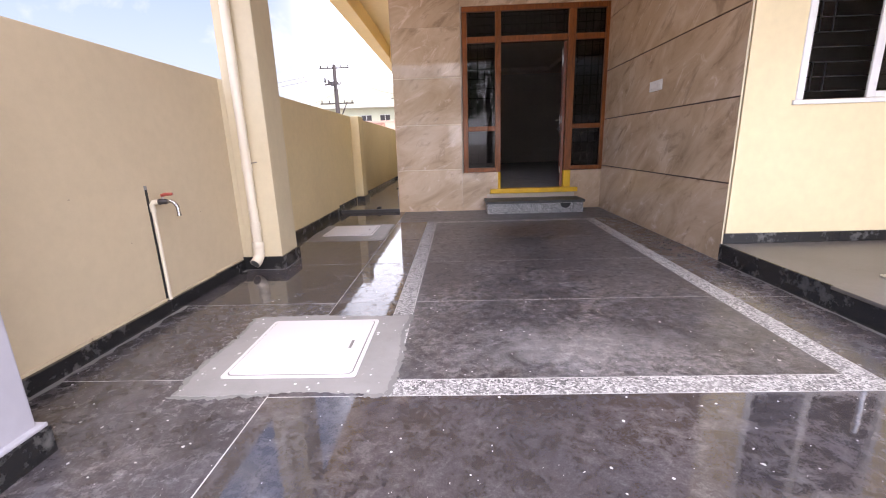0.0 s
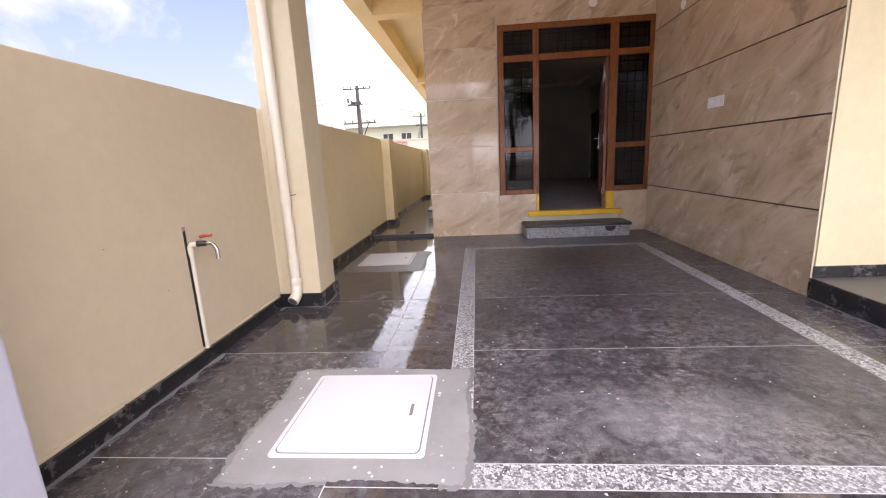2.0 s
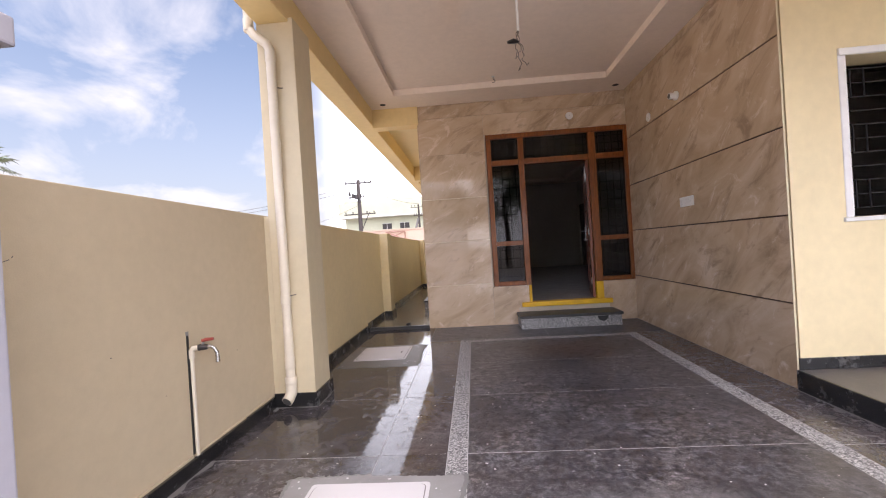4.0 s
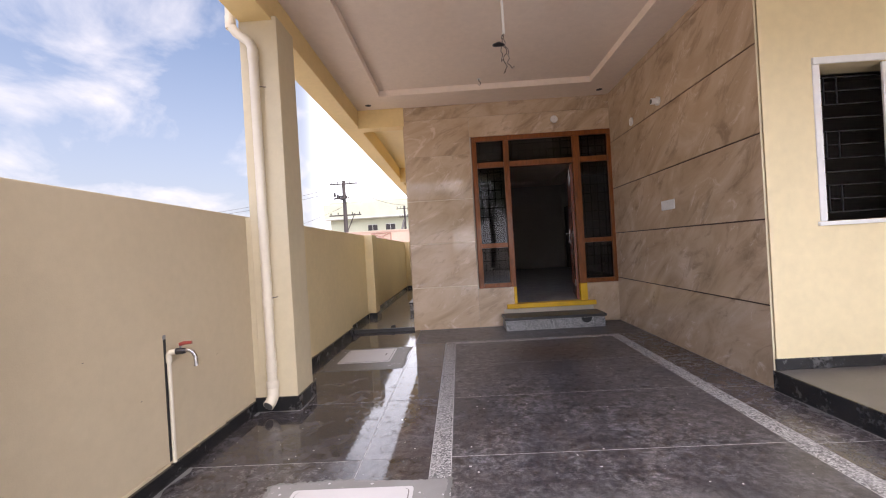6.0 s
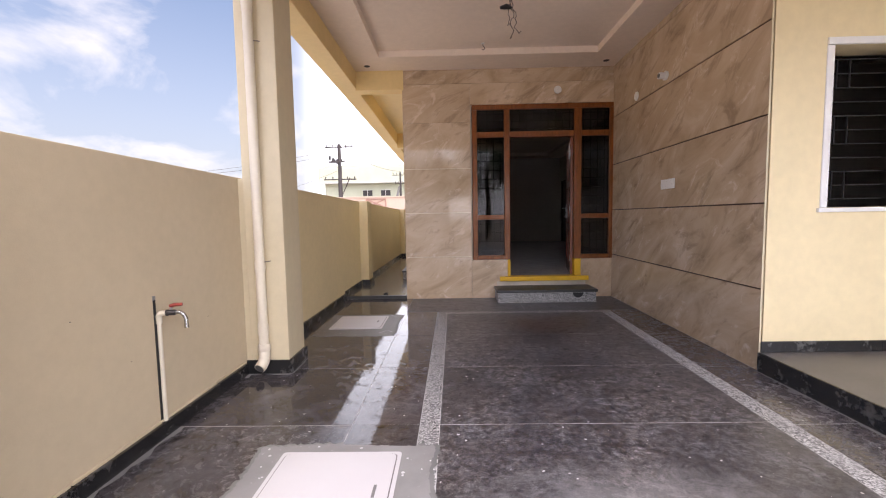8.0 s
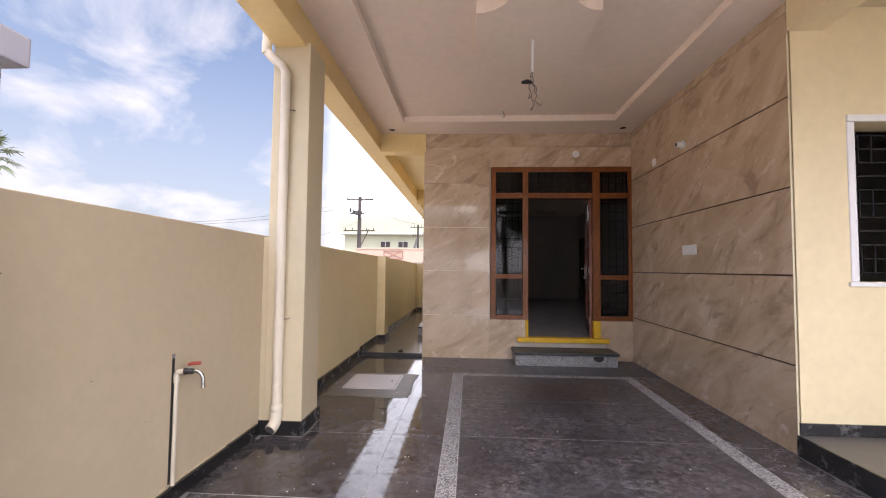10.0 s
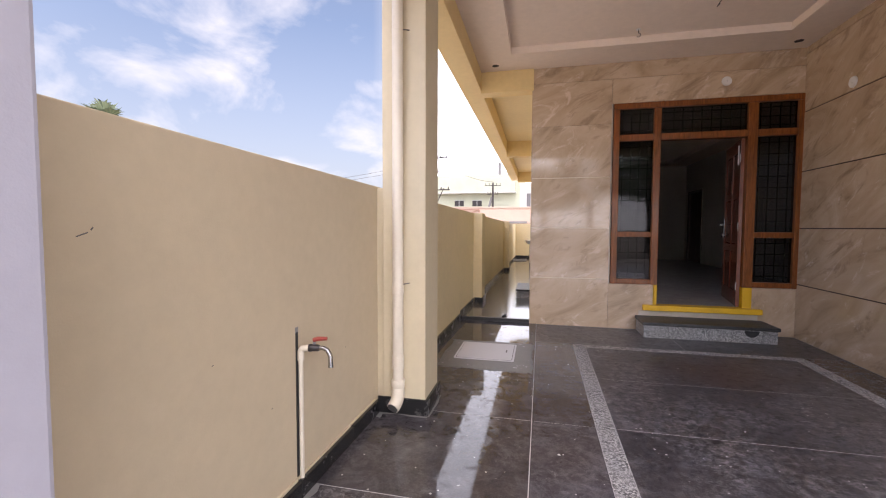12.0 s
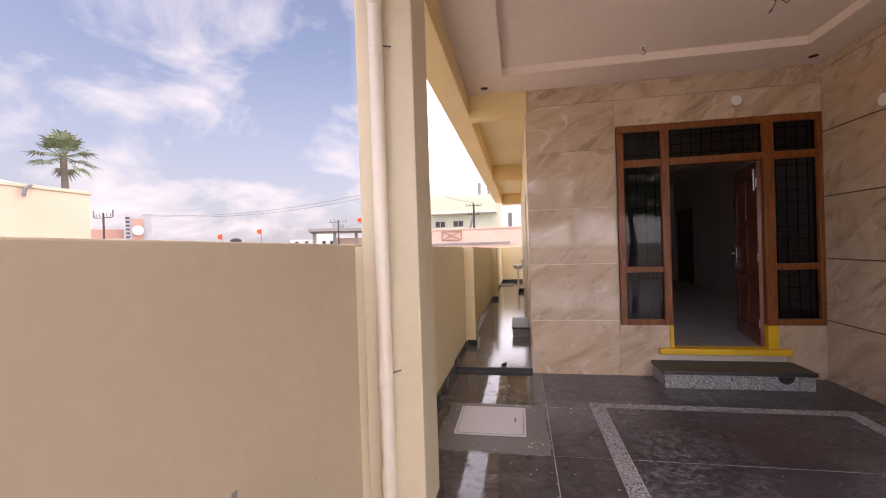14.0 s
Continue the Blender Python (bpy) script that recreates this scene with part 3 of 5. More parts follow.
# square-bar grille behind the panes
def grille_panel(parent, x0, x1, z0, z1, y, nx, nz, r=0.005):
    for i in range(nx):
        x = x0 + (x1 - x0) * (i + 0.5) / nx
        part("grille_bar", box(B(), x - r, x + r, y, y + 2 * r, z0, z1), M["grille"], parent)
    for i in range(nz):
        z = z0 + (z1 - z0) * (i + 0.5) / nz
        part("grille_bar", box(B(), x0, x1, y - 2 * r, y, z - r, z + r), M["grille"], parent)


for x0, x1 in ((0.337, 0.743), (1.907, 2.326)):
    grille_panel(entrance, x0, x1, 0.664, 2.445, BACK + 0.065, 4, 13)
    grille_panel(entrance, x0, x1, 2.532, 2.855, BACK + 0.065, 4, 3)
grille_panel(entrance, 0.830, 1.798, 2.532, 2.855, BACK + 0.065, 9, 3)

# door leaf, swung into the hall; built flat, then turned about its hinge
leaf_m = pose(1.797, BACK + 0.05, 0, 0, 0, -12)
door = thing("door_1", (1.797, BACK + 0.05, 0.34), "dark varnished wooden front door standing open", "door")


def leaf_part(name, bm, mat, parent, label="", smooth=False):
    bmesh.ops.transform(bm, matrix=leaf_m, verts=bm.verts[:])
    return part(name, bm, M[mat], parent, label, smooth)


bm = B()
for y0, y1, z0, z1 in ((0.0, 0.12, 0.345, 2.44), (0.84, 0.96, 0.345, 2.44), (0.12, 0.84, 0.345, 0.53), (0.12, 0.84, 2.28, 2.44), (0.12, 0.84, 1.02, 1.12), (0.12, 0.84, 1.70, 1.80), (0.44, 0.52, 0.53, 1.02), (0.44, 0.52, 1.12, 1.70), (0.44, 0.52, 1.80, 2.28)):
    box(bm, -0.04, 0.0, y0, y1, z0, z1, 0.003)
leaf_ob = leaf_part("leaf", bm, "door_wood", door)
for y0, y1 in ((0.12, 0.44), (0.52, 0.84)):
    for z0, z1 in ((0.53, 1.02), (1.12, 1.70), (1.80, 2.28)):
        leaf_part("panel", box(B(), -0.033, -0.008, y0 + 0.002, y1 - 0.002, z0 + 0.002, z1 - 0.002, 0.012), "door_wood", leaf_ob)
for z in (0.6, 1.35, 2.2):
    leaf_part("hinge", tube(B(), [(-0.045, -0.004, z - 0.05), (-0.045, -0.004, z + 0.05)], 0.007, 8), "steel", door, "steel hinge", True)
bm = B()
box(bm, -0.052, -0.041, 0.86, 0.93, 1.20, 1.46, 0.004)
leaf_part("lock_plate", bm, "steel", door, "steel lock plate")
leaf_part("door_handle", tube(B(), [(-0.05, 0.90, 1.38), (-0.10, 0.90, 1.38), (-0.105, 0.87, 1.38), (-0.105, 0.78, 1.375)], 0.009, 8), "steel", door, "steel lever handle", True)
leaf_part("padlock_hasp", box(B(), -0.075, -0.052, 0.87, 0.92, 1.20, 1.26, 0.006), "dark_metal", door, "dark metal padlock")
leaf_part("tower_bolt", tube(B(), [(-0.053, 0.05, 2.12), (-0.053, 0.05, 2.36)], 0.008, 8), "steel", door, "steel bolt near the top", True)

# step before the door
step = thing("door_step", (1.3, 6.39, 0), "grey granite step with a dark polished top", "step")
bm = B()
box(bm, 0.592, 2.008, 6.185, 6.596, 0.0, 0.150, 0.004)
part("riser", bm, M["granite"], step)
part("tread", box(B(), 0.575, 2.025, 6.160, 6.597, 0.151, 0.190, 0.006), M["black_granite"], step, "dark polished granite tread")
bm = B()
prism(bm, arc((0, 0), 0.075, 180, 360, 14), 0, 0.006)
bmesh.ops.transform(bm, matrix=pose(1.745, 6.186, 0.142, 90, 0, 0), verts=bm.verts[:])
part("pipe_hole", bm, M["black"], step, "dark half-round hole under the tread")
single("riser_strip", box(B(), 0.62, 1.98, BACK - 0.008, BACK + 0.002, 0.191, 0.252), M["pale_grout"], "cement strip under the threshold", "trim", "structure")

# ---------------------------------------------------------------- porch window
window = thing("window_1", (3.4, 3.5, WZ0), "white sliding window with a black grille, half open", "window")


def wbar(name, x0, x1, z0, z1, y0=3.474, y1=3.56, label="", mat="white"):
    return part(name, box(B(), x0, x1, y0, y1, z0, z1, 0.005), M[mat], window, label)


wbar("window_frame", WX0 - 0.03, WX0 + 0.025, WZ0, WZ1)
wbar("window_frame", WX1 - 0.025, WX1 + 0.03, WZ0, WZ1)
wbar("window_frame", WX0 - 0.03, WX1 + 0.03, WZ1 + 0.002, WZ1 + 0.055, 3.465)
wbar("window_sill", WX0 - 0.05, WX1 + 0.05, WZ0 - 0.035, WZ0 - 0.002, 3.462, 3.60)
for i, x in enumerate((3.315, 3.36)):
    wbar("sash_stile", x, x + 0.04, WZ0 + 0.004, WZ1 - 0.004, 3.492 + 0.022 * i, 3.512 + 0.022 * i)
wbar("sash_rail", 3.40, WX1 - 0.027, WZ0 + 0.004, WZ0 + 0.05, 3.514, 3.534)
wbar("sash_rail", 3.40, WX1 - 0.027, WZ1 - 0.05, WZ1 - 0.004, 3.514, 3.534)
part("pane", box(B(), 3.402, WX1 - 0.03, 3.522, 3.526, WZ0 + 0.052, WZ1 - 0.052), M["tinted"], window)
for i in range(11):
    z = WZ0 + 0.07 + i * 0.108
    part("grille_bar", box(B(), WX0 + 0.027, WX1 - 0.027, 3.60, 3.608, z - 0.0038, z + 0.0038), M["grille"], window)
for x in (2.95, 3.05, 3.60, 3.70):
    for z0 in (WZ0 + 0.07, WZ0 + 0.50, WZ0 + 0.93):
        part("grille_stub", box(B(), x - 0.004, x + 0.004, 3.590, 3.60, z0, z0 + 0.216), M["grille"], window)

# ---------------------------------------------------------------- switch plate and lamp outlets
plate = thing("switch_board", (2.36, 4.95, 1.55), "white plastic switch plate on the stone wall", "switch")


def on_side(bm):
    bmesh.ops.transform(bm, matrix=SIDE, verts=bm.verts[:])
    return bm


part("plate", on_side(box(B(), -0.012, 0.001, 1.325, 1.615, 1.535, 1.645, 0.006)), M["white_plastic"], plate)
for i in range(6):
    y = 1.345 + i * 0.043
    part("switch", on_side(box(B(), -0.017, -0.012, y, y + 0.038, 1.562, 1.618, 0.003)), M["white_plastic"], plate)

outlet = thing("lamp_outlet", (1.549, BACK, 3.128), "round white cover plate for a wall lamp", "lamp outlet", "lamp outlets")
bm = tube(B(), [(1.549, BACK - 0.012, 3.128), (1.549, BACK - 0.002, 3.128), (1.549, BACK + 0.001, 3.128)], [0.052, 0.058, 0.058], 20)
part("cover_plate", bm, M["white_plastic"], outlet, "", True)
part("screw", tube(B(), [(1.549, BACK - 0.015, 3.128), (1.549, BACK - 0.012, 3.128)], 0.006, 8), M["steel"], outlet)
out2 = thing("lamp_outlet", (2.385, 5.80, 2.79), "round white cover plate on the side wall", "lamp outlet", "lamp outlets")
part("cover_plate", on_side(tube(B(), [(-0.012, 2.32, 2.79), (-0.002, 2.32, 2.79), (0.001, 2.32, 2.79)], [0.052, 0.058, 0.058], 20)), M["white_plastic"], out2, "", True)
stub = thing("pipe_stub", (2.37, 5.05, 2.80), "white plastic conduit stub sticking out of the wall", "pipe stub")
part("pipe", on_side(tube(B(), [(0.001, 1.56, 2.80), (-0.085, 1.56, 2.80)], 0.036, 16)), M["white_plastic"], stub, "", True)
part("collar", on_side(tube(B(), [(0.001, 1.56, 2.80), (-0.022, 1.56, 2.80)], 0.050, 16)), M["white_plastic"], stub, "", True)
part("bore", on_side(tube(B(), [(-0.0855, 1.56, 2.80), (-0.088, 1.56, 2.80)], 0.027, 14)), M["pvc_dark"], stub)

# ceiling: lamp cut-outs, fan rod, hook
for i, x in enumerate((-1.255, 2.18)):
    c = thing("downlight_hole", (x, 6.375, CEIL), "dark round cut-out for a ceiling lamp", "downlight", "ceiling cut-outs")
    part("opening", tube(B(), [(x, 6.375, CEIL + 0.001), (x, 6.375, CEIL - 0.004)], 0.045, 20), M["black"], c)
    part("rim", tube(B(), [(x, 6.375, CEIL + 0.001), (x, 6.375, CEIL - 0.003)], [0.054, 0.050], 20), M["ceiling"], c, "", True)
FX, FY, FZ = 0.474, 3.92, CEIL + 0.025
rod = thing("fan_rod", (FX, FY, FZ), "bare white fan rod with loose wires", "fan rod")
part("pipe", tube(B(), [(FX, FY, FZ), (FX, FY, 3.14)], 0.012, 10), M["white_plastic"], rod, "", True)
part("canopy_clip", tube(B(), [(FX - 0.05, FY, FZ - 0.015), (FX, FY, FZ - 0.035), (FX + 0.05, FY, FZ - 0.015)], 0.008, 6), M["dark_metal"], rod)
bm = tube(B(), [(FX - 0.10, FY, 3.045), (FX - 0.05, FY, 3.06), (FX, FY + 0.01, 3.045)], [0.018, 0.035, 0.015], 8)
bmesh.ops.scale(bm, vec=(1, 1, 0.55), verts=bm.verts[:], space=Matrix.Translation((0, 0, -3.045)))
part("terminal_box", bm, M["dark_metal"], rod, "dark taped cable joint", True)
for k, (dx, dy, zz) in enumerate(((0.0, 0.0, 2.80), (-0.03, 0.02, 2.92), (0.03, -0.01, 2.84))):
    rnd = random.Random(30 + k)
    pts = [(FX, FY, 3.15)]
    z = 3.15
    while z > zz:
        z -= 0.03
        pts.append((FX + dx * (3.15 - z) * 4 + rnd.uniform(-0.018, 0.018), FY + dy + rnd.uniform(-0.015, 0.015), z))
    pts.append((pts[-1][0] + 0.02, pts[-1][1], z + 0.02))
    part("wire", tube(B(), pts, 0.003, 6), M["wire"], rod, "loose dark wire", True)
hook = thing("ceiling_hook", (0.383, 5.89, CEIL + 0.085), "small iron hook in the ceiling", "hook")
part("hook", tube(B(), [(0.383, 5.89, CEIL + 0.085), (0.383, 5.89, CEIL + 0.045)] + [(0.383 + 0.022 * math.sin(radians(a)), 5.89, CEIL + 0.022 + 0.022 * math.cos(radians(a))) for a in range(0, 250, 25)], 0.0045, 8), M["wire"], hook, "", True)
part("plate", tube(B(), [(0.383, 5.89, CEIL + 0.086), (0.383, 5.89, CEIL + 0.078)], 0.024, 12), M["white_plastic"], hook)

# ---------------------------------------------------------------- rain pipe by the column
PX, PY = -1.618, 3.491
pipe = thing("rain_pipe", (PX, PY, 0.05), "cream plastic rain pipe fixed to the column", "drain pipe")
part("pipe", tube(B(), [(PX, PY, 0.20), (PX, PY, 2.93)], 0.037, 20), M["pvc"], pipe, "", True)
part("offset_bend", tube(B(), [(PX, PY, 2.90), (PX - 0.005, PY, 2.97), (PX - 0.03, PY, 3.02), (PX - 0.13, PY, 3.10), (PX - 0.165, PY, 3.15), (PX - 0.17, PY, 3.20), (PX - 0.17, PY, 3.74)], 0.037, 20), M["pvc"], pipe, "", True)
for z0, z1, x in ((2.86, 2.96, PX), (3.13, 3.24, PX - 0.17), (0.86, 0.93, PX), (0.33, 0.43, PX)):
    part("socket", tube(B(), [(x, PY, z0), (x, PY, z0 + 0.01), (x, PY, z1 - 0.012), (x, PY, z1)], [0.0378, 0.0415, 0.0415, 0.0378], 20), M["pvc"], pipe, "", True)
sh = [(PX, PY, 0.26), (PX, PY, 0.155), (PX - 0.003, PY - 0.010, 0.120), (PX - 0.010, PY - 0.034, 0.092), (PX - 0.018, PY - 0.062, 0.076)]
part("shoe", tube(B(), sh, [0.043, 0.045, 0.045, 0.045, 0.044], 20), M["pvc"], pipe, "", True)
part("shoe_collar", tube(B(), [(PX, PY, 0.205), (PX, PY, 0.212), (PX, PY, 0.250), (PX, PY, 0.258)], [0.044, 0.0485, 0.0485, 0.044], 20), M["pvc"], pipe, "", True)
part("bore", tube(B(), [(PX - 0.0181, PY - 0.0622, 0.0759), (PX - 0.0190, PY - 0.0650, 0.0743)], 0.038, 18), M["pvc_dark"], pipe, "dark open mouth of the pipe")
for z in (0.93, 2.648):
    bm = tube(B(), [(PX, PY, z - 0.007), (PX, PY, z + 0.007)], 0.0395, 20)
    clip = part("clip", bm, M["pvc"], pipe, "narrow pipe clip", True)
    part("clip_screw", tube(B(), [(PX + 0.038, PY, z), (PX + 0.075, PY + 0.03, z + 0.006)], 0.004, 8), M["iron"], clip)

# ---------------------------------------------------------------- garden tap
TX, TY = -1.793, 2.556
tap = thing("garden_tap", (TX, TY, 0.1), "chrome garden tap with a red lever on a white pipe", "tap")
part("riser_pipe", tube(B(), [(TX, TY, -0.002), (TX, TY, 0.709), (TX + 0.004, TY, 0.726)], 0.0118, 12), M["pvc"], tap, "", True)
part("elbow", tube(B(), [(TX, TY, 0.674), (TX, TY, 0.719), (TX + 0.011, TY, 0.734), (TX + 0.040, TY + 0.007, 0.736)], 0.0165, 12), M["pvc"], tap, "", True)
part("wall_slot", box(B(), -0.001, 0.003, 2.534, 2.553, 0.10, 0.814, 0, LEFT), M["black"], tap, "dark chase cut in the plaster")
part("slot_lip", box(B(), -0.001, 0.002, 2.532, 2.556, 0.809, 0.839, 0, LEFT), M["cement"], tap, "bare cement patch")
part("valve_body", tube(B(), [(TX + 0.035, TY + 0.007, 0.736), (TX + 0.046, TY + 0.009, 0.736), (TX + 0.057, TY + 0.011, 0.736), (TX + 0.084, TY + 0.017, 0.736), (TX + 0.092, TY + 0.019, 0.736)], [0.015, 0.020, 0.017, 0.017, 0.013], 12), M["dark_metal"], tap, "dark metal valve body", True)
sp = [(TX + 0.088, TY + 0.018, 0.736), (TX + 0.110, TY + 0.021, 0.736), (TX + 0.129, TY + 0.024, 0.726), (TX + 0.143, TY + 0.026, 0.699), (TX + 0.145, TY + 0.026, 0.664), (TX + 0.145, TY + 0.026, 0.642)]
part("spout", tube(B(), sp, [0.011, 0.011, 0.011, 0.011, 0.011, 0.013], 12), M["chrome"], tap, "curved chrome spout", True)
part("valve_stem", tube(B(), [(TX + 0.066, TY + 0.013, 0.754), (TX + 0.066, TY + 0.013, 0.774)], 0.008, 8), M["steel"], tap)
bm = tube(B(), [(TX + 0.062, TY + 0.012, 0.774), (TX + 0.084, TY + 0.016, 0.781), (TX + 0.128, TY + 0.025, 0.782)], [0.011, 0.011, 0.009], 8)
part("lever", bm, M["red"], tap, "red lever handle", True)

# ---------------------------------------------------------------- gate pillar
gp = thing("gate_pillar", (-1.66, 1.00, 0), "white gate pillar with a projecting cap, its shade put into the paint", "gate pillar")
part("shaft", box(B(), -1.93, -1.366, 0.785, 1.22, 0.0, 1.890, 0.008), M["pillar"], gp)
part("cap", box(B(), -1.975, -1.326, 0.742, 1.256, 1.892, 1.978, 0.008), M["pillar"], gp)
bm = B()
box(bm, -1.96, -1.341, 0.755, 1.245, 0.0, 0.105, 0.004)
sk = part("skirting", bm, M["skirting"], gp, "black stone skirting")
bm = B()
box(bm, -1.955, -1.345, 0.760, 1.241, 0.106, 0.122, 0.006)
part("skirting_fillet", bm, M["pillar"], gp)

# ---------------------------------------------------------------- skirtings
skirt = thing("skirting_run", (-1.84, 4, 0), "black granite skirting, smeared with cement", "skirting", kind="structure")
ys = [1.25, 1.95, 2.53, 3.10, 3.51]
rnd = random.Random(4)
for a, b in zip(ys, ys[1:]):
    if b - a < 0.1:
        continue
    part("mortar_bead", box(B(), -0.01, 0.012, a + 0.004, b - 0.004, 0.080, 0.101 + rnd.uniform(-0.003, 0.003), 0.004, LEFT), M["beige"], skirt, "painted mortar bead")
    part("skirting_piece", box(B(), -0.01, 0.032, a + 0.002, b - 0.002, -0.004, 0.090 + rnd.uniform(-0.006, 0.006), 0.003, LEFT), M["skirting"], skirt)
for a, b in ((3.89, 4.9), (4.9, 5.8), (5.8, 6.62)):
    part("skirting_piece", box(B(), -0.01, 0.026, a + 0.002, b - 0.002, -0.004, 0.095 + rnd.uniform(-0.004, 0.004), 0.003, LEFT), M["skirting"], skirt)
for a, b in ((6.63, 7.74), (8.14, 10.4), (10.4, 13.18), (13.58, 16.0), (16.0, 18.68)):
    part("skirting_piece", box(B(), -0.01, 0.016, a + 0.002, b - 0.002, 0.044, 0.130, 0.003, LEFT), M["skirting"], skirt)
for y0 in (7.76, 13.2):
    part("skirting_piece", box(B(), 0.02, 0.168, y0 - 0.016, y0 + 0.376, 0.044, 0.140, 0.003, LEFT), M["skirting"], skirt)
part("skirting_piece", box(B(), -1.78, -1.416, 3.514, 3.529, -0.004, 0.115, 0.003), M["skirting"], skirt)
part("skirting_piece", box(B(), -1.429, -1.410, 3.530, 3.905, -0.004, 0.118, 0.003), M["skirting"], skirt)
part("skirting_piece", box(B(), 2.362, 3.30, 3.466, 3.481, 0.149, 0.236, 0.003), M["skirting"], skirt)
part("skirting_piece", box(B(), 3.304, 4.60, 3.466, 3.481, 0.149, 0.236, 0.003), M["skirting"], skirt)
part("skirting_piece", box(B(), -1.6, -0.78, 18.68, 18.699, 0.044, 0.165, 0.003), M["skirting"], skirt)
# plinth of the porch: black facing and the first stair
part("skirting_piece", box(B(), 2.336, 2.352, 2.395, 3.47, -0.004, 0.151, 0.003), M["skirting"], skirt)
stair = thing("porch_step", (3.4, 1.9, 0), "dark dusty stone step beside the porch", "step")
part("riser", box(B(), 2.338, 4.4, 1.35, 2.392, -0.004, 0.128, 0.004), M["skirting"], stair)
part("tread", box(B(), 2.330, 4.42, 1.33, 2.395, 0.129, 0.152, 0.005), M["cement_dark"], stair, "dusty stone tread")
post = thing("rail_post", (2.80, 2.52, 0.149), "short brushed steel rail post on the porch", "rail post")
part("post", tube(B(), [(2.80, 2.52, 0.15), (2.80, 2.52, 0.95)], 0.02, 14), M["steel"], post, "", True)
part("base_flange", tube(B(), [(2.80, 2.52, 0.148), (2.80, 2.52, 0.157), (2.80, 2.52, 0.163)], [0.05, 0.05, 0.024], 16), M["steel"], post, "", True)

# ---------------------------------------------------------------- inspection covers


def cover(x0, x1, y0, y1, apron, mat, seed):
    t = thing("inspection_cover", ((x0 + x1) / 2, (y0 + y1) / 2, 0), "square white inspection cover set in rough cement", "manhole cover", "inspection covers")
    rnd = random.Random(seed)
    ax0, ax1, ay0, ay1 = apron
    edge = []
    for a, b in (((ax0, ay0), (ax1, ay0)), ((ax1, ay0), (ax1, ay1)), ((ax1, ay1), (ax0, ay1)), ((ax0, ay1), (ax0, ay0))):
        for i in range(60):
            f = i / 60
            edge.append((a[0] + (b[0] - a[0]) * f + 0.010 * math.sin(f * 9 + seed) + rnd.uniform(-0.006, 0.006), a[1] + (b[1] - a[1]) * f + 0.010 * math.sin(f * 7 + 2 * seed) + rnd.uniform(-0.006, 0.006)))
    part("cement_surround", prism(B(), edge, -0.004, 0.0035), M[mat], t, "trowelled cement surround")
    halo = [(cxy[0] + (cxy[0] - (x0 + x1) / 2) * 0.05 + rnd.uniform(-0.010, 0.010), cxy[1] + (cxy[1] - (y0 + y1) / 2) * 0.04 + rnd.uniform(-0.010, 0.010)) for cxy in edge]
    part("cement_smear", prism(B(), halo, -0.004, 0.0016), M["smear"], t, "pale smeared cement edge")
    part("frame_ring", prism(B(), rounded(x0, x1, y0, y1, 0.02), -0.004, 0.0085), M["cover"], t)
    part("groove", prism(B(), rounded(x0 + 0.019, x1 - 0.019, y0 + 0.019, y1 - 0.019, 0.03), 0.002, 0.0090), M["concrete"], t)
    part("lid", prism(B(), rounded(x0 + 0.025, x1 - 0.025, y0 + 0.025, y1 - 0.025, 0.028), 0.004, 0.0125), M["cover"], t, "white moulded lid")
    part("lift_slot", box(B(), x1 - 0.10, x1 - 0.085, y0 + 0.27, y0 + 0.36, 0.0115, 0.0135, 0.001), M["concrete"], t)
    bm = B()
    for i in range(26):
        if rnd.random() < 0.5:
            px, py = rnd.uniform(ax0, ax1), rnd.choice((rnd.uniform(ay0, y0 - 0.02), rnd.uniform(y1 + 0.01, ay1)))
        else:
            px, py = rnd.choice((rnd.uniform(ax0, x0 - 0.02), rnd.uniform(x1 + 0.02, ax1))), rnd.uniform(ay0, ay1)
        rr = rnd.uniform(0.003, 0.010)
        prism(bm, [(px + rr * rnd.uniform(0.6, 1.3) * math.cos(a), py + rr * rnd.uniform(0.6, 1.3) * math.sin(a)) for a in (0, 1.05, 2.1, 3.14, 4.2, 5.24)], 0.003, 0.0048)
    part("paint_splashes", bm, M["cover"], t, "dried white paint splashes")["kind"] = "stuff"
    return t


cover(-1.003, -0.362, 1.700, 2.345, (-1.135, -0.195, 1.575, 2.42), "cement", 5)
cover(-1.497, -0.892, 4.850, 5.460, (-1.62, -0.735, 4.59, 5.54), "cement_dark", 6)

# ---------------------------------------------------------------- side passage
pst = thing("passage_step", (-0.9, 8.6, 0.05), "dark granite step at the side door", "step")
part("riser", box(B(), -1.045, -0.768, 8.38, 9.30, 0.045, 0.185, 0.004), M["granite"], pst)
part("tread", box(B(), -1.06, -0.768, 8.36, 9.32, 0.186, 0.215, 0.005), M["black_granite"], pst, "dark polished tread")
part("lip", box(B(), -1.76, -0.768, 6.618, 6.66, -0.004, 0.05, 0.003), M["black_granite"], thing("passage_edge", (-1.27, 6.64, 0), "black stone edge of the raised passage", "step edge", kind="structure"))
basin = thing("wash_basin", (-0.94, 15.5, 0.05), "white wash basin on a pedestal beside the wall", "wash basin")
bm = tube(B(), [(-0.94, 15.5, 0.80), (-0.94, 15.5, 0.78), (-0.94, 15.5, 0.88), (-0.94, 15.5, 0.90), (-0.94, 15.5, 0.87), (-0.94, 15.5, 0.80)], [0.05, 0.10, 0.175, 0.18, 0.15, 0.08], 20)
part("bowl", bm, M["white_plastic"], basin, "", True)
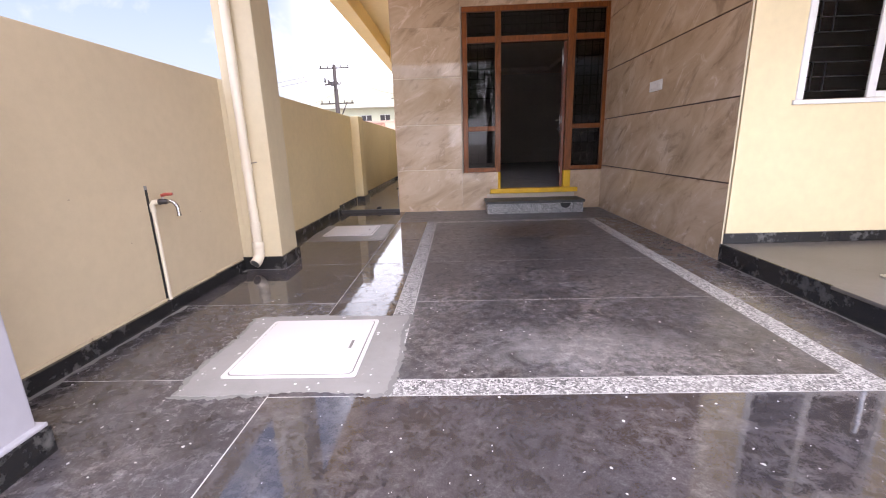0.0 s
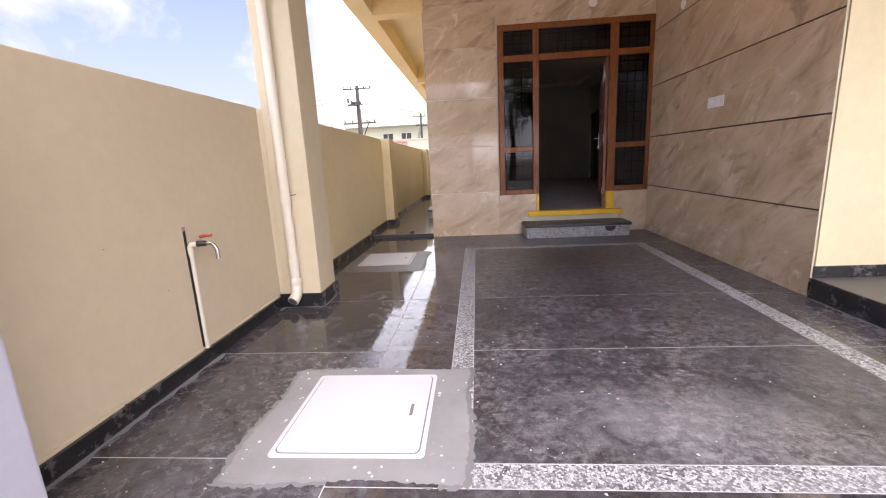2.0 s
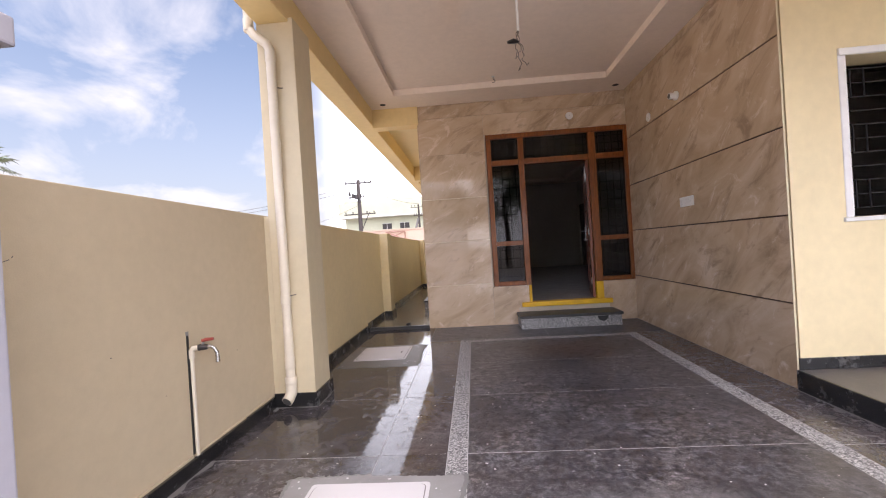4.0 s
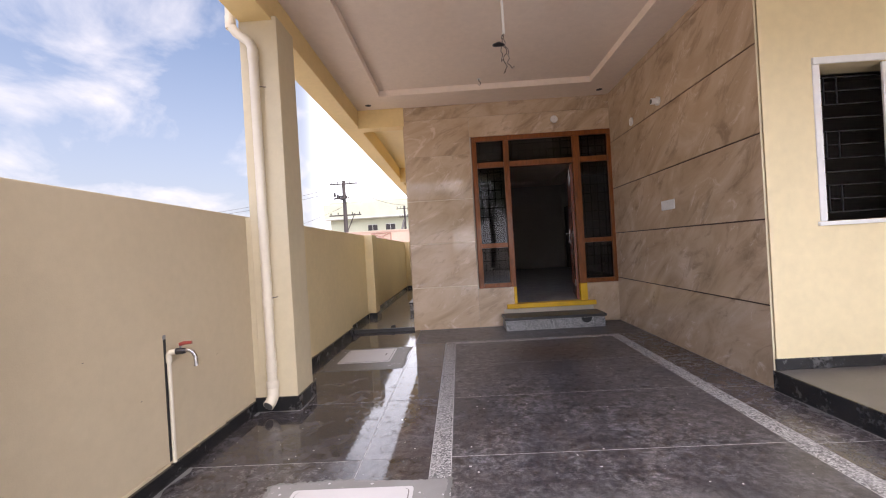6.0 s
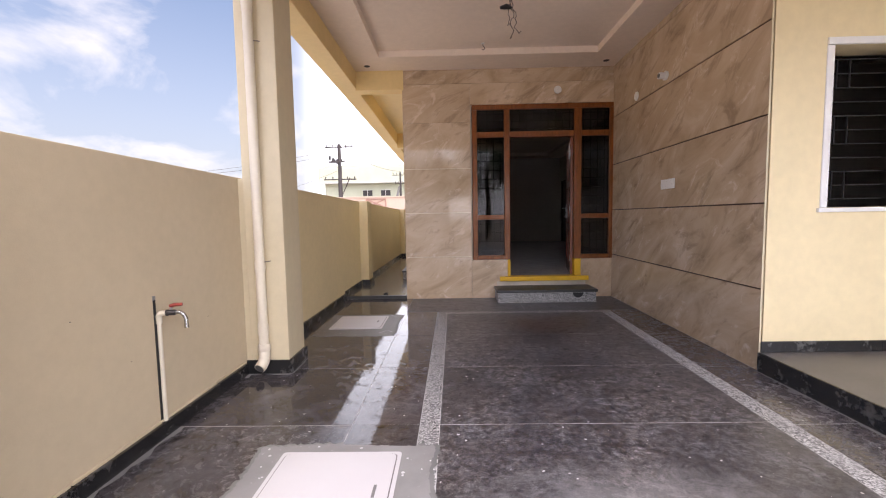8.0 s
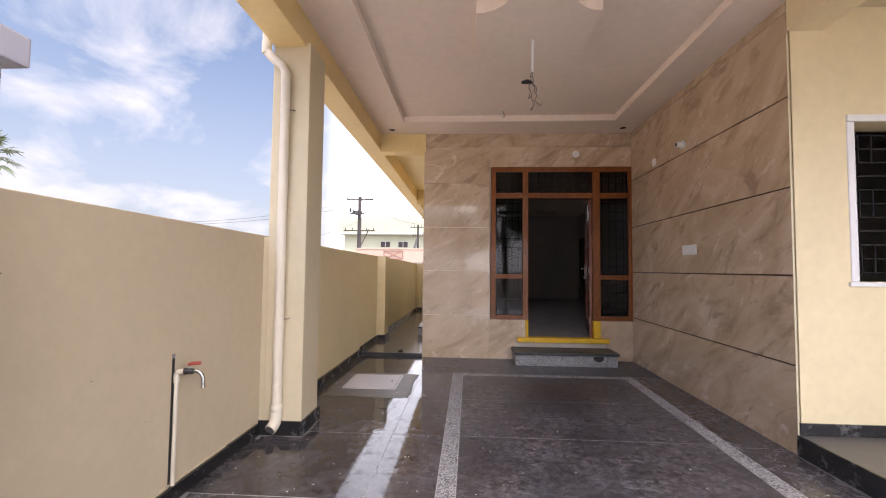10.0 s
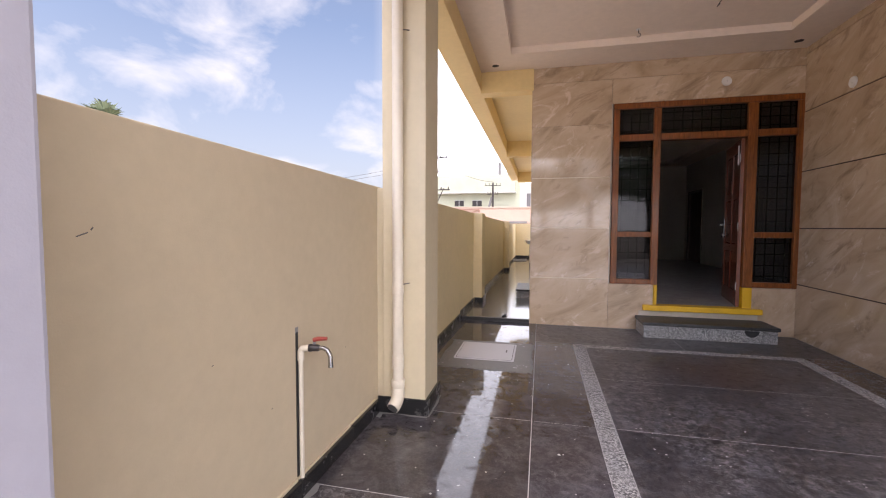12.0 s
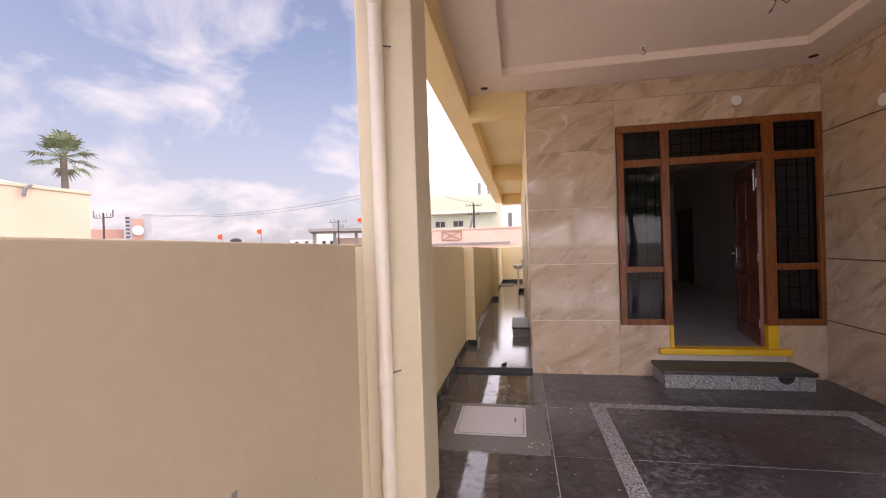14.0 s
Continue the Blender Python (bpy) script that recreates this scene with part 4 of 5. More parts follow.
part("waste_pipe", tube(B(), [(-0.94, 15.5, 0.05), (-0.94, 15.5, 0.75)], 0.03, 12), M["pvc"], basin, "", True)
part("basin_tap", tube(B(), [(-0.80, 15.5, 0.88), (-0.80, 15.5, 1.05), (-0.86, 15.5, 1.06), (-0.88, 15.5, 1.02)], 0.012, 8), M["chrome"], basin, "chrome tap", True)
dr = thing("drain_cover", (-1.40, 17.5, 0.05), "dark iron drain cover at the passage end", "drain")
bm = B()
box(bm, -1.62, -1.12, 17.0, 17.9, 0.045, 0.07, 0.004)
part("frame", bm, M["iron"], dr)
for i in range(5):
    part("slot", box(B(), -1.57 + i * 0.09, -1.53 + i * 0.09, 17.1, 17.8, 0.069, 0.073), M["black"], dr)
scrap = thing("hose_scrap", (-1.13, 6.72, 0.05), "short dark offcut lying on the passage edge", "offcut")
part("offcut", tube(B(), [(-1.16, 6.70, 0.062), (-1.13, 6.73, 0.066), (-1.11, 6.80, 0.063)], [0.012, 0.018, 0.009], 8), M["black"], scrap, "", True)
vent = thing("outlet_pipe", (-0.86, 15.0, 0.05), "dark bucket-like fitting beside the basin", "pipe fitting")
part("fitting", tube(B(), [(-0.86, 15.0, 0.05), (-0.86, 15.0, 0.16), (-0.86, 15.0, 0.18)], [0.08, 0.09, 0.05], 14), M["dark_metal"], vent, "", True)

# inner doorway and its door in the hall
idoor = thing("door_2", (HX1, 14.57, HZ0), "dark wooden inner door of the hall", "door")
part("leaf", box(B(), HX1 + 0.03, HX1 + 0.07, 14.10, 15.04, HZ0, 2.40, 0.004), M["dark_door"], idoor)
for y0, y1 in ((14.02, 14.10), (15.04, 15.12)):
    part("jamb", box(B(), HX1 - 0.02, HX1 + 0.12, y0, y1, HZ0, 2.45, 0.004), M["dark_door"], idoor)
part("head", box(B(), HX1 - 0.02, HX1 + 0.12, 14.10, 15.04, 2.40, 2.45, 0.004), M["dark_door"], idoor)

# scuffs and chipped spots on the boundary wall
marks = thing("wall_scuffs", (-1.8, 2.2, 0.9), "small scratches and chips in the wall paint", "scuff", kind="structure")
rnd = random.Random(77)
for y, z, ln, tilt in ((1.60, 1.30, 0.030, 0.35), (1.625, 1.315, 0.010, 0.9), (2.02, 0.82, 0.008, 0.0), (3.05, 0.60, 0.008, 0.5), (2.35, 0.52, 0.008, 0.0)):
    bm = box(B(), -0.001, 0.0012, -ln / 2, ln / 2, -0.0016, 0.0016, 0, LEFT @ pose(0, y, z, math.degrees(tilt), 0, 0))
    part("scuff", bm, M["cement_dark"], marks)

# cement worked into the foot of the skirting


def cement_fillet(ends, width, seed, z=0.0012):
    """A thin ragged strip of cement between two places on the floor."""
    rnd = random.Random(seed)
    (ax, ay), (bx, by) = ends
    ln = math.hypot(bx - ax, by - ay)
    nx, ny = (by - ay) / ln, -(bx - ax) / ln
    n = max(6, int(ln / 0.06))
    out = [(ax + (bx - ax) * i / n + nx * w, ay + (by - ay) * i / n + ny * w) for i in range(n + 1) for w in (width * rnd.uniform(0.35, 1.25),)]
    single("cement_fillet", prism(B(), [(ax, ay), (bx, by)] + out[::-1], -0.002, z), M["smear"], "pale cement smeared along the skirting foot", "cement", "structure")


def wall_x(y):
    return -1.838 + 0.0122 * y + 0.031


# dried paint and plaster flecks left on the floor
rnd = random.Random(31)
bm = B()
for i in range(330):
    near = rnd.random() < 0.75
    fx, fy = rnd.uniform(-1.75, 2.2), rnd.uniform(0.6, 2.0) if near else rnd.uniform(1.6, 6.0)
    if -1.2 < fx < -0.2 and 1.5 < fy < 2.45:
        continue
    rr = 0.0012 + 0.0045 * rnd.random() ** 5
    ph, st = rnd.uniform(0, 3), rnd.uniform(0.5, 1.4)
    prism(bm, [(fx + rr * rnd.uniform(0.5, 1.4) * math.cos(ph + a), fy + st * rr * rnd.uniform(0.5, 1.4) * math.sin(ph + a)) for a in (0, 1.05, 2.1, 3.14, 4.2, 5.24)], -0.0005, 0.0016)
single("paint_flecks", bm, M["cover"], "dried white paint and plaster flecks on the floor", "paint flecks", "stuff")

cement_fillet(((wall_x(1.26), 1.26), (wall_x(3.50), 3.50)), 0.035, 1)
cement_fillet(((-1.78, 3.514), (-1.410, 3.514)), 0.022, 2)
cement_fillet(((-1.411, 3.514), (-1.411, 3.905)), 0.02, 3)
cement_fillet(((2.336, 3.47), (2.336, 1.36)), 0.022, 4)

# ---------------------------------------------------------------- beyond the wall
EX, EY, EZ = -0.91, 1.39, 1.584


def far(az, dist, el=0.0):
    """A place seen at an azimuth left of +y and an elevation, at a distance over ground."""
    a = radians(az)
    return Vector((EX - dist * math.sin(a), EY + dist * math.cos(a), EZ + dist * math.tan(radians(el))))


def block(parent, name, cx, cy, w, d, z0, z1, yaw, mat, bev=0.02, label=""):
    bm = box(B(), -w / 2, w / 2, -d / 2, d / 2, z0, z1, bev, pose(cx, cy, 0, 0, 0, yaw))
    return part(name, bm, M[mat], parent, label)


def face_block(parent, name, az0, az1, dist, el0, el1, depth, mat, label=""):
    """A block whose front runs between two azimuths at one distance, square to their middle."""
    mid = radians((az0 + az1) / 2)
    w = 2 * dist * math.tan(radians(abs(az0 - az1) / 2))
    c = Vector((EX - (dist + depth / 2) * math.sin(mid), EY + (dist + depth / 2) * math.cos(mid), 0))
    z0 = -0.12 if el0 is None else EZ + dist * math.tan(radians(el0))
    return block(parent, name, c.x, c.y, w, depth, z0, EZ + dist * math.tan(radians(el1)), math.degrees(mid), mat, 0.02, label)


# neighbour's house with a roof terrace
h = thing("neighbour_house", (-20.0, 5.0, -0.12), "peach rendered single-storey house behind the wall", "house")
part("wall", box(B(), -25, -16.35, -4.0, 14.15, -0.12, 3.90, 0.02), M["far_peach"], h)
part("parapet", box(B(), -25.05, -16.30, -4.05, 14.20, 3.90, 4.02, 0.02), M["far_peach"], h)
part("roof_pipe", tube(B(), [(-16.25, 12.2, 3.98), (-16.2, 12.0, 3.85), (-16.2, 11.95, 3.6)], 0.05, 8), M["iron"], h)
rb = thing("roof_bundle", (-17, 11.5, 4.02), "pale sheets and pipes heaped on the roof", "rubble")
rnd = random.Random(9)
for i in range(6):
    a = Vector((-16.8, 10.6 + 0.3 * i, 0))
    bm = tube(B(), [(a.x, a.y, 4.04), (a.x - 0.2, a.y - 0.3, 4.12 + rnd.uniform(0, 0.10)), (a.x - 0.5, a.y - 0.6, 4.05)], rnd.uniform(0.04, 0.09), 8)
    part("sheet_roll", bm, M["far_white"], rb, "", True)


def fan_palm(base, height, crown, seed):
    t = thing("fan_palm", base, "fan palm with a dark ragged crown", "palm tree")
    rnd = random.Random(seed)
    top = Vector(base) + Vector((0, 0, height))
    part("trunk", tube(B(), [Vector(base), Vector(base) + Vector((0.1, 0, height * 0.5)), top], [0.24, 0.17, 0.14], 10), M["bark"], t, "", True)
    bm = B()
    for i in range(22):
        az = i * 2.399 + rnd.uniform(-0.2, 0.2)
        el = radians(-35 + 115 * (i / 21) ** 0.9)
        d = Vector((math.cos(az) * math.cos(el), math.sin(az) * math.cos(el), math.sin(el)))
        stem = crown * rnd.uniform(0.42, 0.58)
        hub = top + d * stem - Vector((0, 0, 0.12 * stem))
        side = d.cross(Vector((0, 0, 1))).normalized()
        up = side.cross(d).normalized()
        tube(bm, [top, hub], [0.035, 0.02], 4)
        n = 15
        for k in range(n):
            a = radians(-105 + 210 * k / (n - 1))
            ray = (d * math.cos(a) + side * math.sin(a)).normalized()
            ln = crown * rnd.uniform(0.40, 0.52) * (0.75 + 0.25 * math.cos(a))
            tip = hub + ray * ln + up * 0.06 - Vector((0, 0, ln * rnd.uniform(0.10, 0.35)))
            mid = hub + ray * ln * 0.55 + up * 0.05
            w = ln * 0.075
            across = ray.cross(up).normalized() * w
            v = [bm.verts.new(p) for p in (hub, mid + across, tip, mid - across)]
            bm.faces.new(v)
    part("crown", bm, M["palm_leaf"], t, "fan-shaped fronds")
    return t


fan_palm((far(52.4, 28).x, far(52.4, 28).y, -0.12), EZ + 28 * math.tan(radians(10.3)) + 0.12, 1.6, 2)


def pole(az, dist, el_top, arms, name="power_pole", lean=0.0, stay=False, girth=1.0):
    b = far(az, dist)
    b.z = -0.12
    top = EZ + dist * math.tan(radians(el_top))
    t = thing(name, b, "dark electricity pole with cross arms", "power pole", "power poles")
    part("post", tube(B(), [b, Vector((b.x + lean, b.y, top))], [0.24 * girth, 0.17 * girth], 8), M["pole"], t, "", True)
    for frac, half in arms:
        z = top * frac
        bm = box(B(), b.x - half, b.x + half, b.y - 0.06, b.y + 0.06, z - 0.06 * girth, z + 0.06 * girth)
        arm = part("cross_arm", bm, M["pole"], t)
        for k in (-0.9, -0.45, 0.45, 0.9):
            part("insulator", tube(B(), [(b.x + k * half, b.y, z + 0.06), (b.x + k * half, b.y, z + 0.2), (b.x + k * half, b.y, z + 0.28)], [0.04 * girth, 0.07 * girth, 0.03 * girth], 6), M["dark_metal"], arm)
    if stay:
        part("brace", tube(B(), [(b.x + 0.95, b.y, top * 0.62), (b.x, b.y, top * 0.38)], 0.05, 6), M["pole"], t)
    return t, top


pA, zA = pole(14.0, 40, 9.6, ((0.965, 1.35), (0.80, 0.5), (0.60, 1.55)), stay=True)
bA = far(14.0, 40)
part("switch_rack", box(B(), bA.x - 0.95, bA.x + 0.25, bA.y - 0.30, bA.y - 0.16, zA * 0.785, zA * 0.805, 0.02), M["pole"], pA)
for k, dz in ((-0.85, 0.04), (-0.55, 0.02), (-0.22, 0.0), (0.12, -0.03)):
    part("fuse_can", tube(B(), [(bA.x + k, bA.y - 0.23, zA * (0.775 + dz)), (bA.x + k, bA.y - 0.23, zA * (0.825 + dz))], [0.13, 0.10], 8), M["dark_metal"], pA, "dark fuse housing")
pB, zB = pole(5.9, 46, 5.9, ((0.95, 0.9), (0.80, 0.6)), girth=0.6)
bB = far(5.9, 46)
part("prop", tube(B(), [(bB.x - 1.5, bB.y, -0.1), (bB.x - 0.1, bB.y, zB * 0.75)], 0.13, 8), M["concrete"], pB, "", True)
pC, zC = pole(49.4, 34, 4.75, ((0.93, 0.6),), girth=0.32)
bC = far(49.4, 34)
part("horn", tube(B(), [(bC.x - 0.7, bC.y, zC * 0.93), (bC.x - 0.75, bC.y, zC * 1.04)], 0.04, 6), M["iron"], pC)
part("horn", tube(B(), [(bC.x + 0.7, bC.y, zC * 0.93), (bC.x + 0.75, bC.y, zC * 1.04)], 0.04, 6), M["iron"], pC)
pD, zD = pole(24.3, 38, 4.0, ((0.96, 0.8), (0.86, 0.5)), girth=0.36)


def cable(p0, p1, sag, r=0.02):
    pts = [p0.lerp(p1, i / 20) - Vector((0, 0, sag * 4 * (i / 20) * (1 - i / 20))) for i in range(21)]
    bm = tube(B(), pts, r, 5)
    single("overhead_cable", bm, M["wire"], "thin sagging overhead cable", "cable", group="overhead cables")


cable(far(46, 60, 4.7), far(14.0, 40, 9.0), 1.2, 0.015)
cable(far(46, 60, 4.6), far(14.0, 40, 8.4), 1.2, 0.015)
cable(far(28, 60, 2.8), far(14.0, 40, 6.2), 0.8, 0.014)
cable(far(14.0, 40, 9.5), far(-2, 46, 9.3), 0.5, 0.02)
cable(far(14.0, 40, 9.3), far(5.9, 46, 6.0), 0.5, 0.02)

# clock tower block and terracotta hall in the distance
ct = thing("clock_tower_building", Vector((far(46.5, 60).x, far(46.5, 60).y, -0.12)), "pale building with a round-topped tower face", "building")
face_block(ct, "tower", 47.6, 45.2, 60, None, 4.6, 5, "far_grey")
face_block(ct, "clock_panel", 46.95, 46.0, 59.8, 1.9, 4.2, 0.3, "far_brick")
m_ = far(46.45, 59.6, 2.9)
bm = tube(B(), [m_, m_ + Vector((0.18, -0.18, 0)) * 0.8], 0.55, 18)
part("clock_face", bm, M["far_white"], ct)
for i in range(6):
    z = 2.2 + i * 0.42
    face_block(ct, "slot", 47.52, 47.18, 59.9, z - 0.12, z + 0.05, 0.2, "dark_metal")
face_block(ct, "low_hall", 50.6, 47.7, 62, None, 3.0, 6, "far_brick")
face_block(ct, "pale_band", 50.6, 47.7, 61.9, 1.0, 2.0, 0.2, "far_white")

# flags, tank, shed with a slab roof
for az, el in ((38.2, 2.4), (33.8, 3.0), (21.2, 4.3)):
    p = far(az, 50)
    f = thing("flag", (p.x, p.y, -0.12), "small orange flag on a pole", "flag", "orange flags")
    zt = EZ + 50 * math.tan(radians(el))
    part("staff", tube(B(), [(p.x, p.y, -0.12), (p.x, p.y, zt)], 0.03, 6), M["iron"], f)
    bm = B()
    n = 5
    rows = [[bm.verts.new((p.x - 0.14 * i, p.y + 0.06 * math.sin(i * 1.7), zt - dz * (1 - 0.12 * i) - 0.03 * i)) for i in range(n)] for dz in (0.0, 0.62)]
    for i in range(n - 1):
        bm.faces.new((rows[0][i], rows[0][i + 1], rows[1][i + 1], rows[1][i]))
    bmesh.ops.solidify(bm, geom=bm.faces[:], thickness=0.012)
    part("cloth", bm, M["orange"], f)
p = far(36.7, 44)
tk = thing("water_tank", (p.x, p.y, 0), "black ribbed plastic water tank on a far roof", "water tank")
zt = EZ + 44 * math.tan(radians(1.0))
part("body", tube(B(), [(p.x, p.y, -0.12), (p.x, p.y, zt), (p.x, p.y, zt + 0.5), (p.x, p.y, zt + 0.65)], [0.5, 0.5, 0.5, 0.25], 14), M["black"], tk, "", True)
sd = thing("open_shed", Vector((far(24, 42).x, far(24, 42).y, -0.12)), "unfinished concrete shed with a flat slab roof", "shed")
face_block(sd, "slab_roof", 28.2, 20.2, 42, 2.55, 2.95, 6, "concrete")
for az in (27.4, 24.8, 22.0, 20.6):
    face_block(sd, "post", az + 0.22, az - 0.22, 43, None, 2.55, 0.3, "concrete")
face_block(sd, "back_wall", 24.6, 20.4, 45, None, 1.6, 0.2, "far_peach")
lw = thing("far_house_row", Vector((far(31, 70).x, far(31, 70).y, -0.12)), "low white houses far off", "house")
face_block(lw, "wall", 30.4, 27.0, 70, None, 1.5, 6, "far_white")
face_block(lw, "wall", 27.0, 24.5, 66, None, 2.3, 6, "far_white")
for az in (29.6, 28.4, 26.2, 25.2):
    face_block(lw, "window", az + 0.22, az - 0.22, 65.8 if az < 27 else 69.8, 0.8, 1.3, 0.1, "dark_metal")

# pale green house ahead
ga = thing("green_house", Vector((far(11, 52).x, far(11, 52).y, -0.12)), "pale green two-storey house with a balcony", "house")
block(ga, "wall", -9.3, 57.5, 13.5, 8.0, -0.12, 6.7, 0, "far_green")
block(ga, "balcony", -10.0, 53.0, 13.0, 1.3, 5.8, 7.6, 0, "far_green")
block(ga, "balcony_lip", -10.0, 52.98, 13.2, 1.4, 5.66, 5.8, 0, "far_white")
block(ga, "parapet", -9.3, 57.5, 13.6, 8.1, 6.7, 8.0, 0, "far_green")
block(ga, "stair_head", -11.2, 58.0, 3.0, 3.0, 8.0, 8.9, 0, "far_white")
for x in (-10.6, -8.3):
    w_ = block(ga, "window", x, 53.45, 1.2, 0.1, 4.1, 4.8, 0, "dark_metal")
    part("frame", box(B(), x - 0.03, x + 0.03, 53.36, 53.41, 4.1, 4.8), M["far_white"], w_)
    part("frame", box(B(), x - 0.65, x + 0.65, 53.36, 53.41, 4.8, 4.87), M["far_white"], w_)
for i, x in enumerate((-5.8, -4.6, -3.6)):
    part("column_stub", tube(B(), [(x, 57, 7.9), (x, 57, 10.0 - 0.3 * i)], 0.22, 8), M["concrete"], ga)
gb = thing("white_house", Vector((-1.0, 40, -0.12)), "white house with narrow windows behind the passage", "house")
block(gb, "wall", 0.6, 44.0, 6.0, 6.0, -0.12, 5.3, 0, "far_white")
block(gb, "parapet", 0.6, 44.0, 6.1, 6.1, 5.3, 5.6, 0, "far_white")
for x in (-1.6, -0.4, 0.6):
    block(gb, "window", x, 40.97, 0.35, 0.1, 3.2, 4.6, 0, "iron")
pw = thing("pink_wall", Vector((-6, 32, -0.12)), "pink rendered compound wall with a cross motif", "compound wall")
block(pw, "wall", -4.6, 33, 8.6, 0.25, -0.12, 2.85, 0, "far_pink")
block(pw, "coping", -4.6, 33, 8.8, 0.4, 2.85, 2.95, 0, "far_pink")
for dx0, dz0, dx1, dz1 in ((-0.75, 2.1, 0.75, 2.75), (-0.75, 2.75, 0.75, 2.1), (-0.75, 2.1, -0.75, 2.75), (0.75, 2.1, 0.75, 2.75), (-0.75, 2.75, 0.75, 2.75), (-0.75, 2.1, 0.75, 2.1)):
    part("cross_bar", tube(B(), [(-5.9 + dx0, 32.82, dz0), (-5.9 + dx1, 32.82, dz1)], 0.05, 6), M["far_brick"], pw)
block(pw, "grey_band", -5.0, 32.8, 7.0, 0.12, 1.7, 1.85, 0, "concrete")

# ---------------------------------------------------------------- trees over the street, seen in the panes


def tree(x, y, height, spread, seed):
    t = thing("street_tree", (x, y, -0.12), "leafy tree across the street", "tree", "street trees")
    rnd = random.Random(seed)
    bm = tube(B(), [(x, y, -0.12), (x + 0.1, y, height * 0.3), (x - 0.1, y + 0.1, height * 0.55), (x, y, height * 0.8)], [0.22, 0.17, 0.12, 0.05], 8)
    for i in range(7):
        a = rnd.uniform(0, 6.28)
        z = height * rnd.uniform(0.35, 0.7)
        e = Vector((x + math.cos(a) * spread * 0.7, y + math.sin(a) * spread * 0.7, z + height * 0.22))
        tube(bm, [(x, y, z), Vector((x, y, z)).lerp(e, 0.5) + Vector((0, 0, 0.15)), e], [0.08, 0.05, 0.02], 6)
    part("trunk", bm, M["bark"], t, "", True)
    verts, faces = [], []
    for i in range(60):
        a, r = rnd.uniform(0, 6.28), spread * math.sqrt(rnd.random())
        cz = height * 0.68 + (rnd.random() - 0.45) * height * 0.55 * (1 - 0.5 * r / spread)
        c = Vector((x + r * math.cos(a), y + r * math.sin(a), cz))
        for k in range(28):
            p = c + Vector((rnd.gauss(0, 0.3), rnd.gauss(0, 0.3), rnd.gauss(0, 0.22)))
            u = Vector((rnd.gauss(0, 1), rnd.gauss(0, 1), rnd.gauss(0, 0.6))).normalized()
            w = u.cross(Vector((rnd.gauss(0, 1), rnd.gauss(0, 1), 1))).normalized()
            n = len(verts)
            verts += [p, p + u * 0.17 + w * 0.09, p + u * 0.34, p + u * 0.17 - w * 0.09]
            faces.append((n, n + 1, n + 2, n + 3))
    me = bpy.data.meshes.new("crown")
    me.from_pydata(verts, [], faces)
    me.materials.append(M["tree_leaf"])
    ob = new("crown", me)
    ob.parent = t
    ob.matrix_parent_inverse = Matrix.Translation((-x, -y, 0.12))
    return t


for i, (x, y, hgt, spr) in enumerate(((-0.4, -13.5, 5.2, 2.0), (2.4, -15.0, 6.5, 2.4), (-3.6, -16.5, 5.8, 2.5), (5.6, -14.0, 6.0, 2.4), (8.5, -17, 7.0, 2.8))):
    tree(x, y, hgt, spr, 40 + i)

# ---------------------------------------------------------------- stone pieces, last
def piece(name, x0, x1, y0, y1, z0, z1, mat, parent, bev=0.002, m=None):
    return part(name, box(B(), x0, x1, y0, y1, z0, z1, bev, m), mat if not isinstance(mat, str) else M[mat], parent)


for z0, z1 in ((0.0, 0.645), (0.655, 1.321), (1.331, 1.990), (2.000, 2.678), (2.681, 3.248)):
    piece("slab", -0.768, 0.236, BACK, BACK + 0.014, z0, z1, "clad", wall_back)
piece("slab", 0.239, 0.788, BACK, BACK + 0.014, 0.0, 0.592, "clad", wall_back)
piece("slab", 1.907, 2.42, BACK, BACK + 0.014, 0.0, 0.592, "clad", wall_back)
piece("slab", 0.790, 1.905, BACK, BACK + 0.014, 0.0, 0.258, "clad", wall_back)
piece("slab", 0.239, 2.42, BACK, BACK + 0.014, 2.937, 3.248, "clad", wall_back)
piece("slab", -0.768, 2.42, BACK, BACK + 0.014, 3.252, CEIL - 0.002, "clad", wall_back)
for z in (0.650, 1.326, 1.995):
    piece("joint", -0.767, 0.236, BACK + 0.0002, BACK + 0.012, z - 0.0045, z + 0.0045, "joint", wall_back, 0)
piece("return_slab", -0.780, -0.768, BACK + 0.002, BACK + 0.22, 0.0, 3.17, "clad", wall_back)
for z0, z1 in ((0.0, 0.648), (0.660, 1.322), (1.334, 1.996), (2.008, 2.698), (2.710, 3.372), (3.378, CEIL - 0.002)):
    piece("slab", 0.0, 0.014, 0.0, 3.118, z0, z1, "clad", wall_side, 0.002, SIDE)
piece("edge_trim", -0.001, 0.014, -0.004, -0.001, 0.0, 3.20, "cream", wall_side, 0.001, SIDE)

floor_ob = bpy.data.objects["floor"]


def edge(x, slope):
    """A floor line that runs away from the door a little askew."""
    return lambda y: x + slope * (y - 1.6)


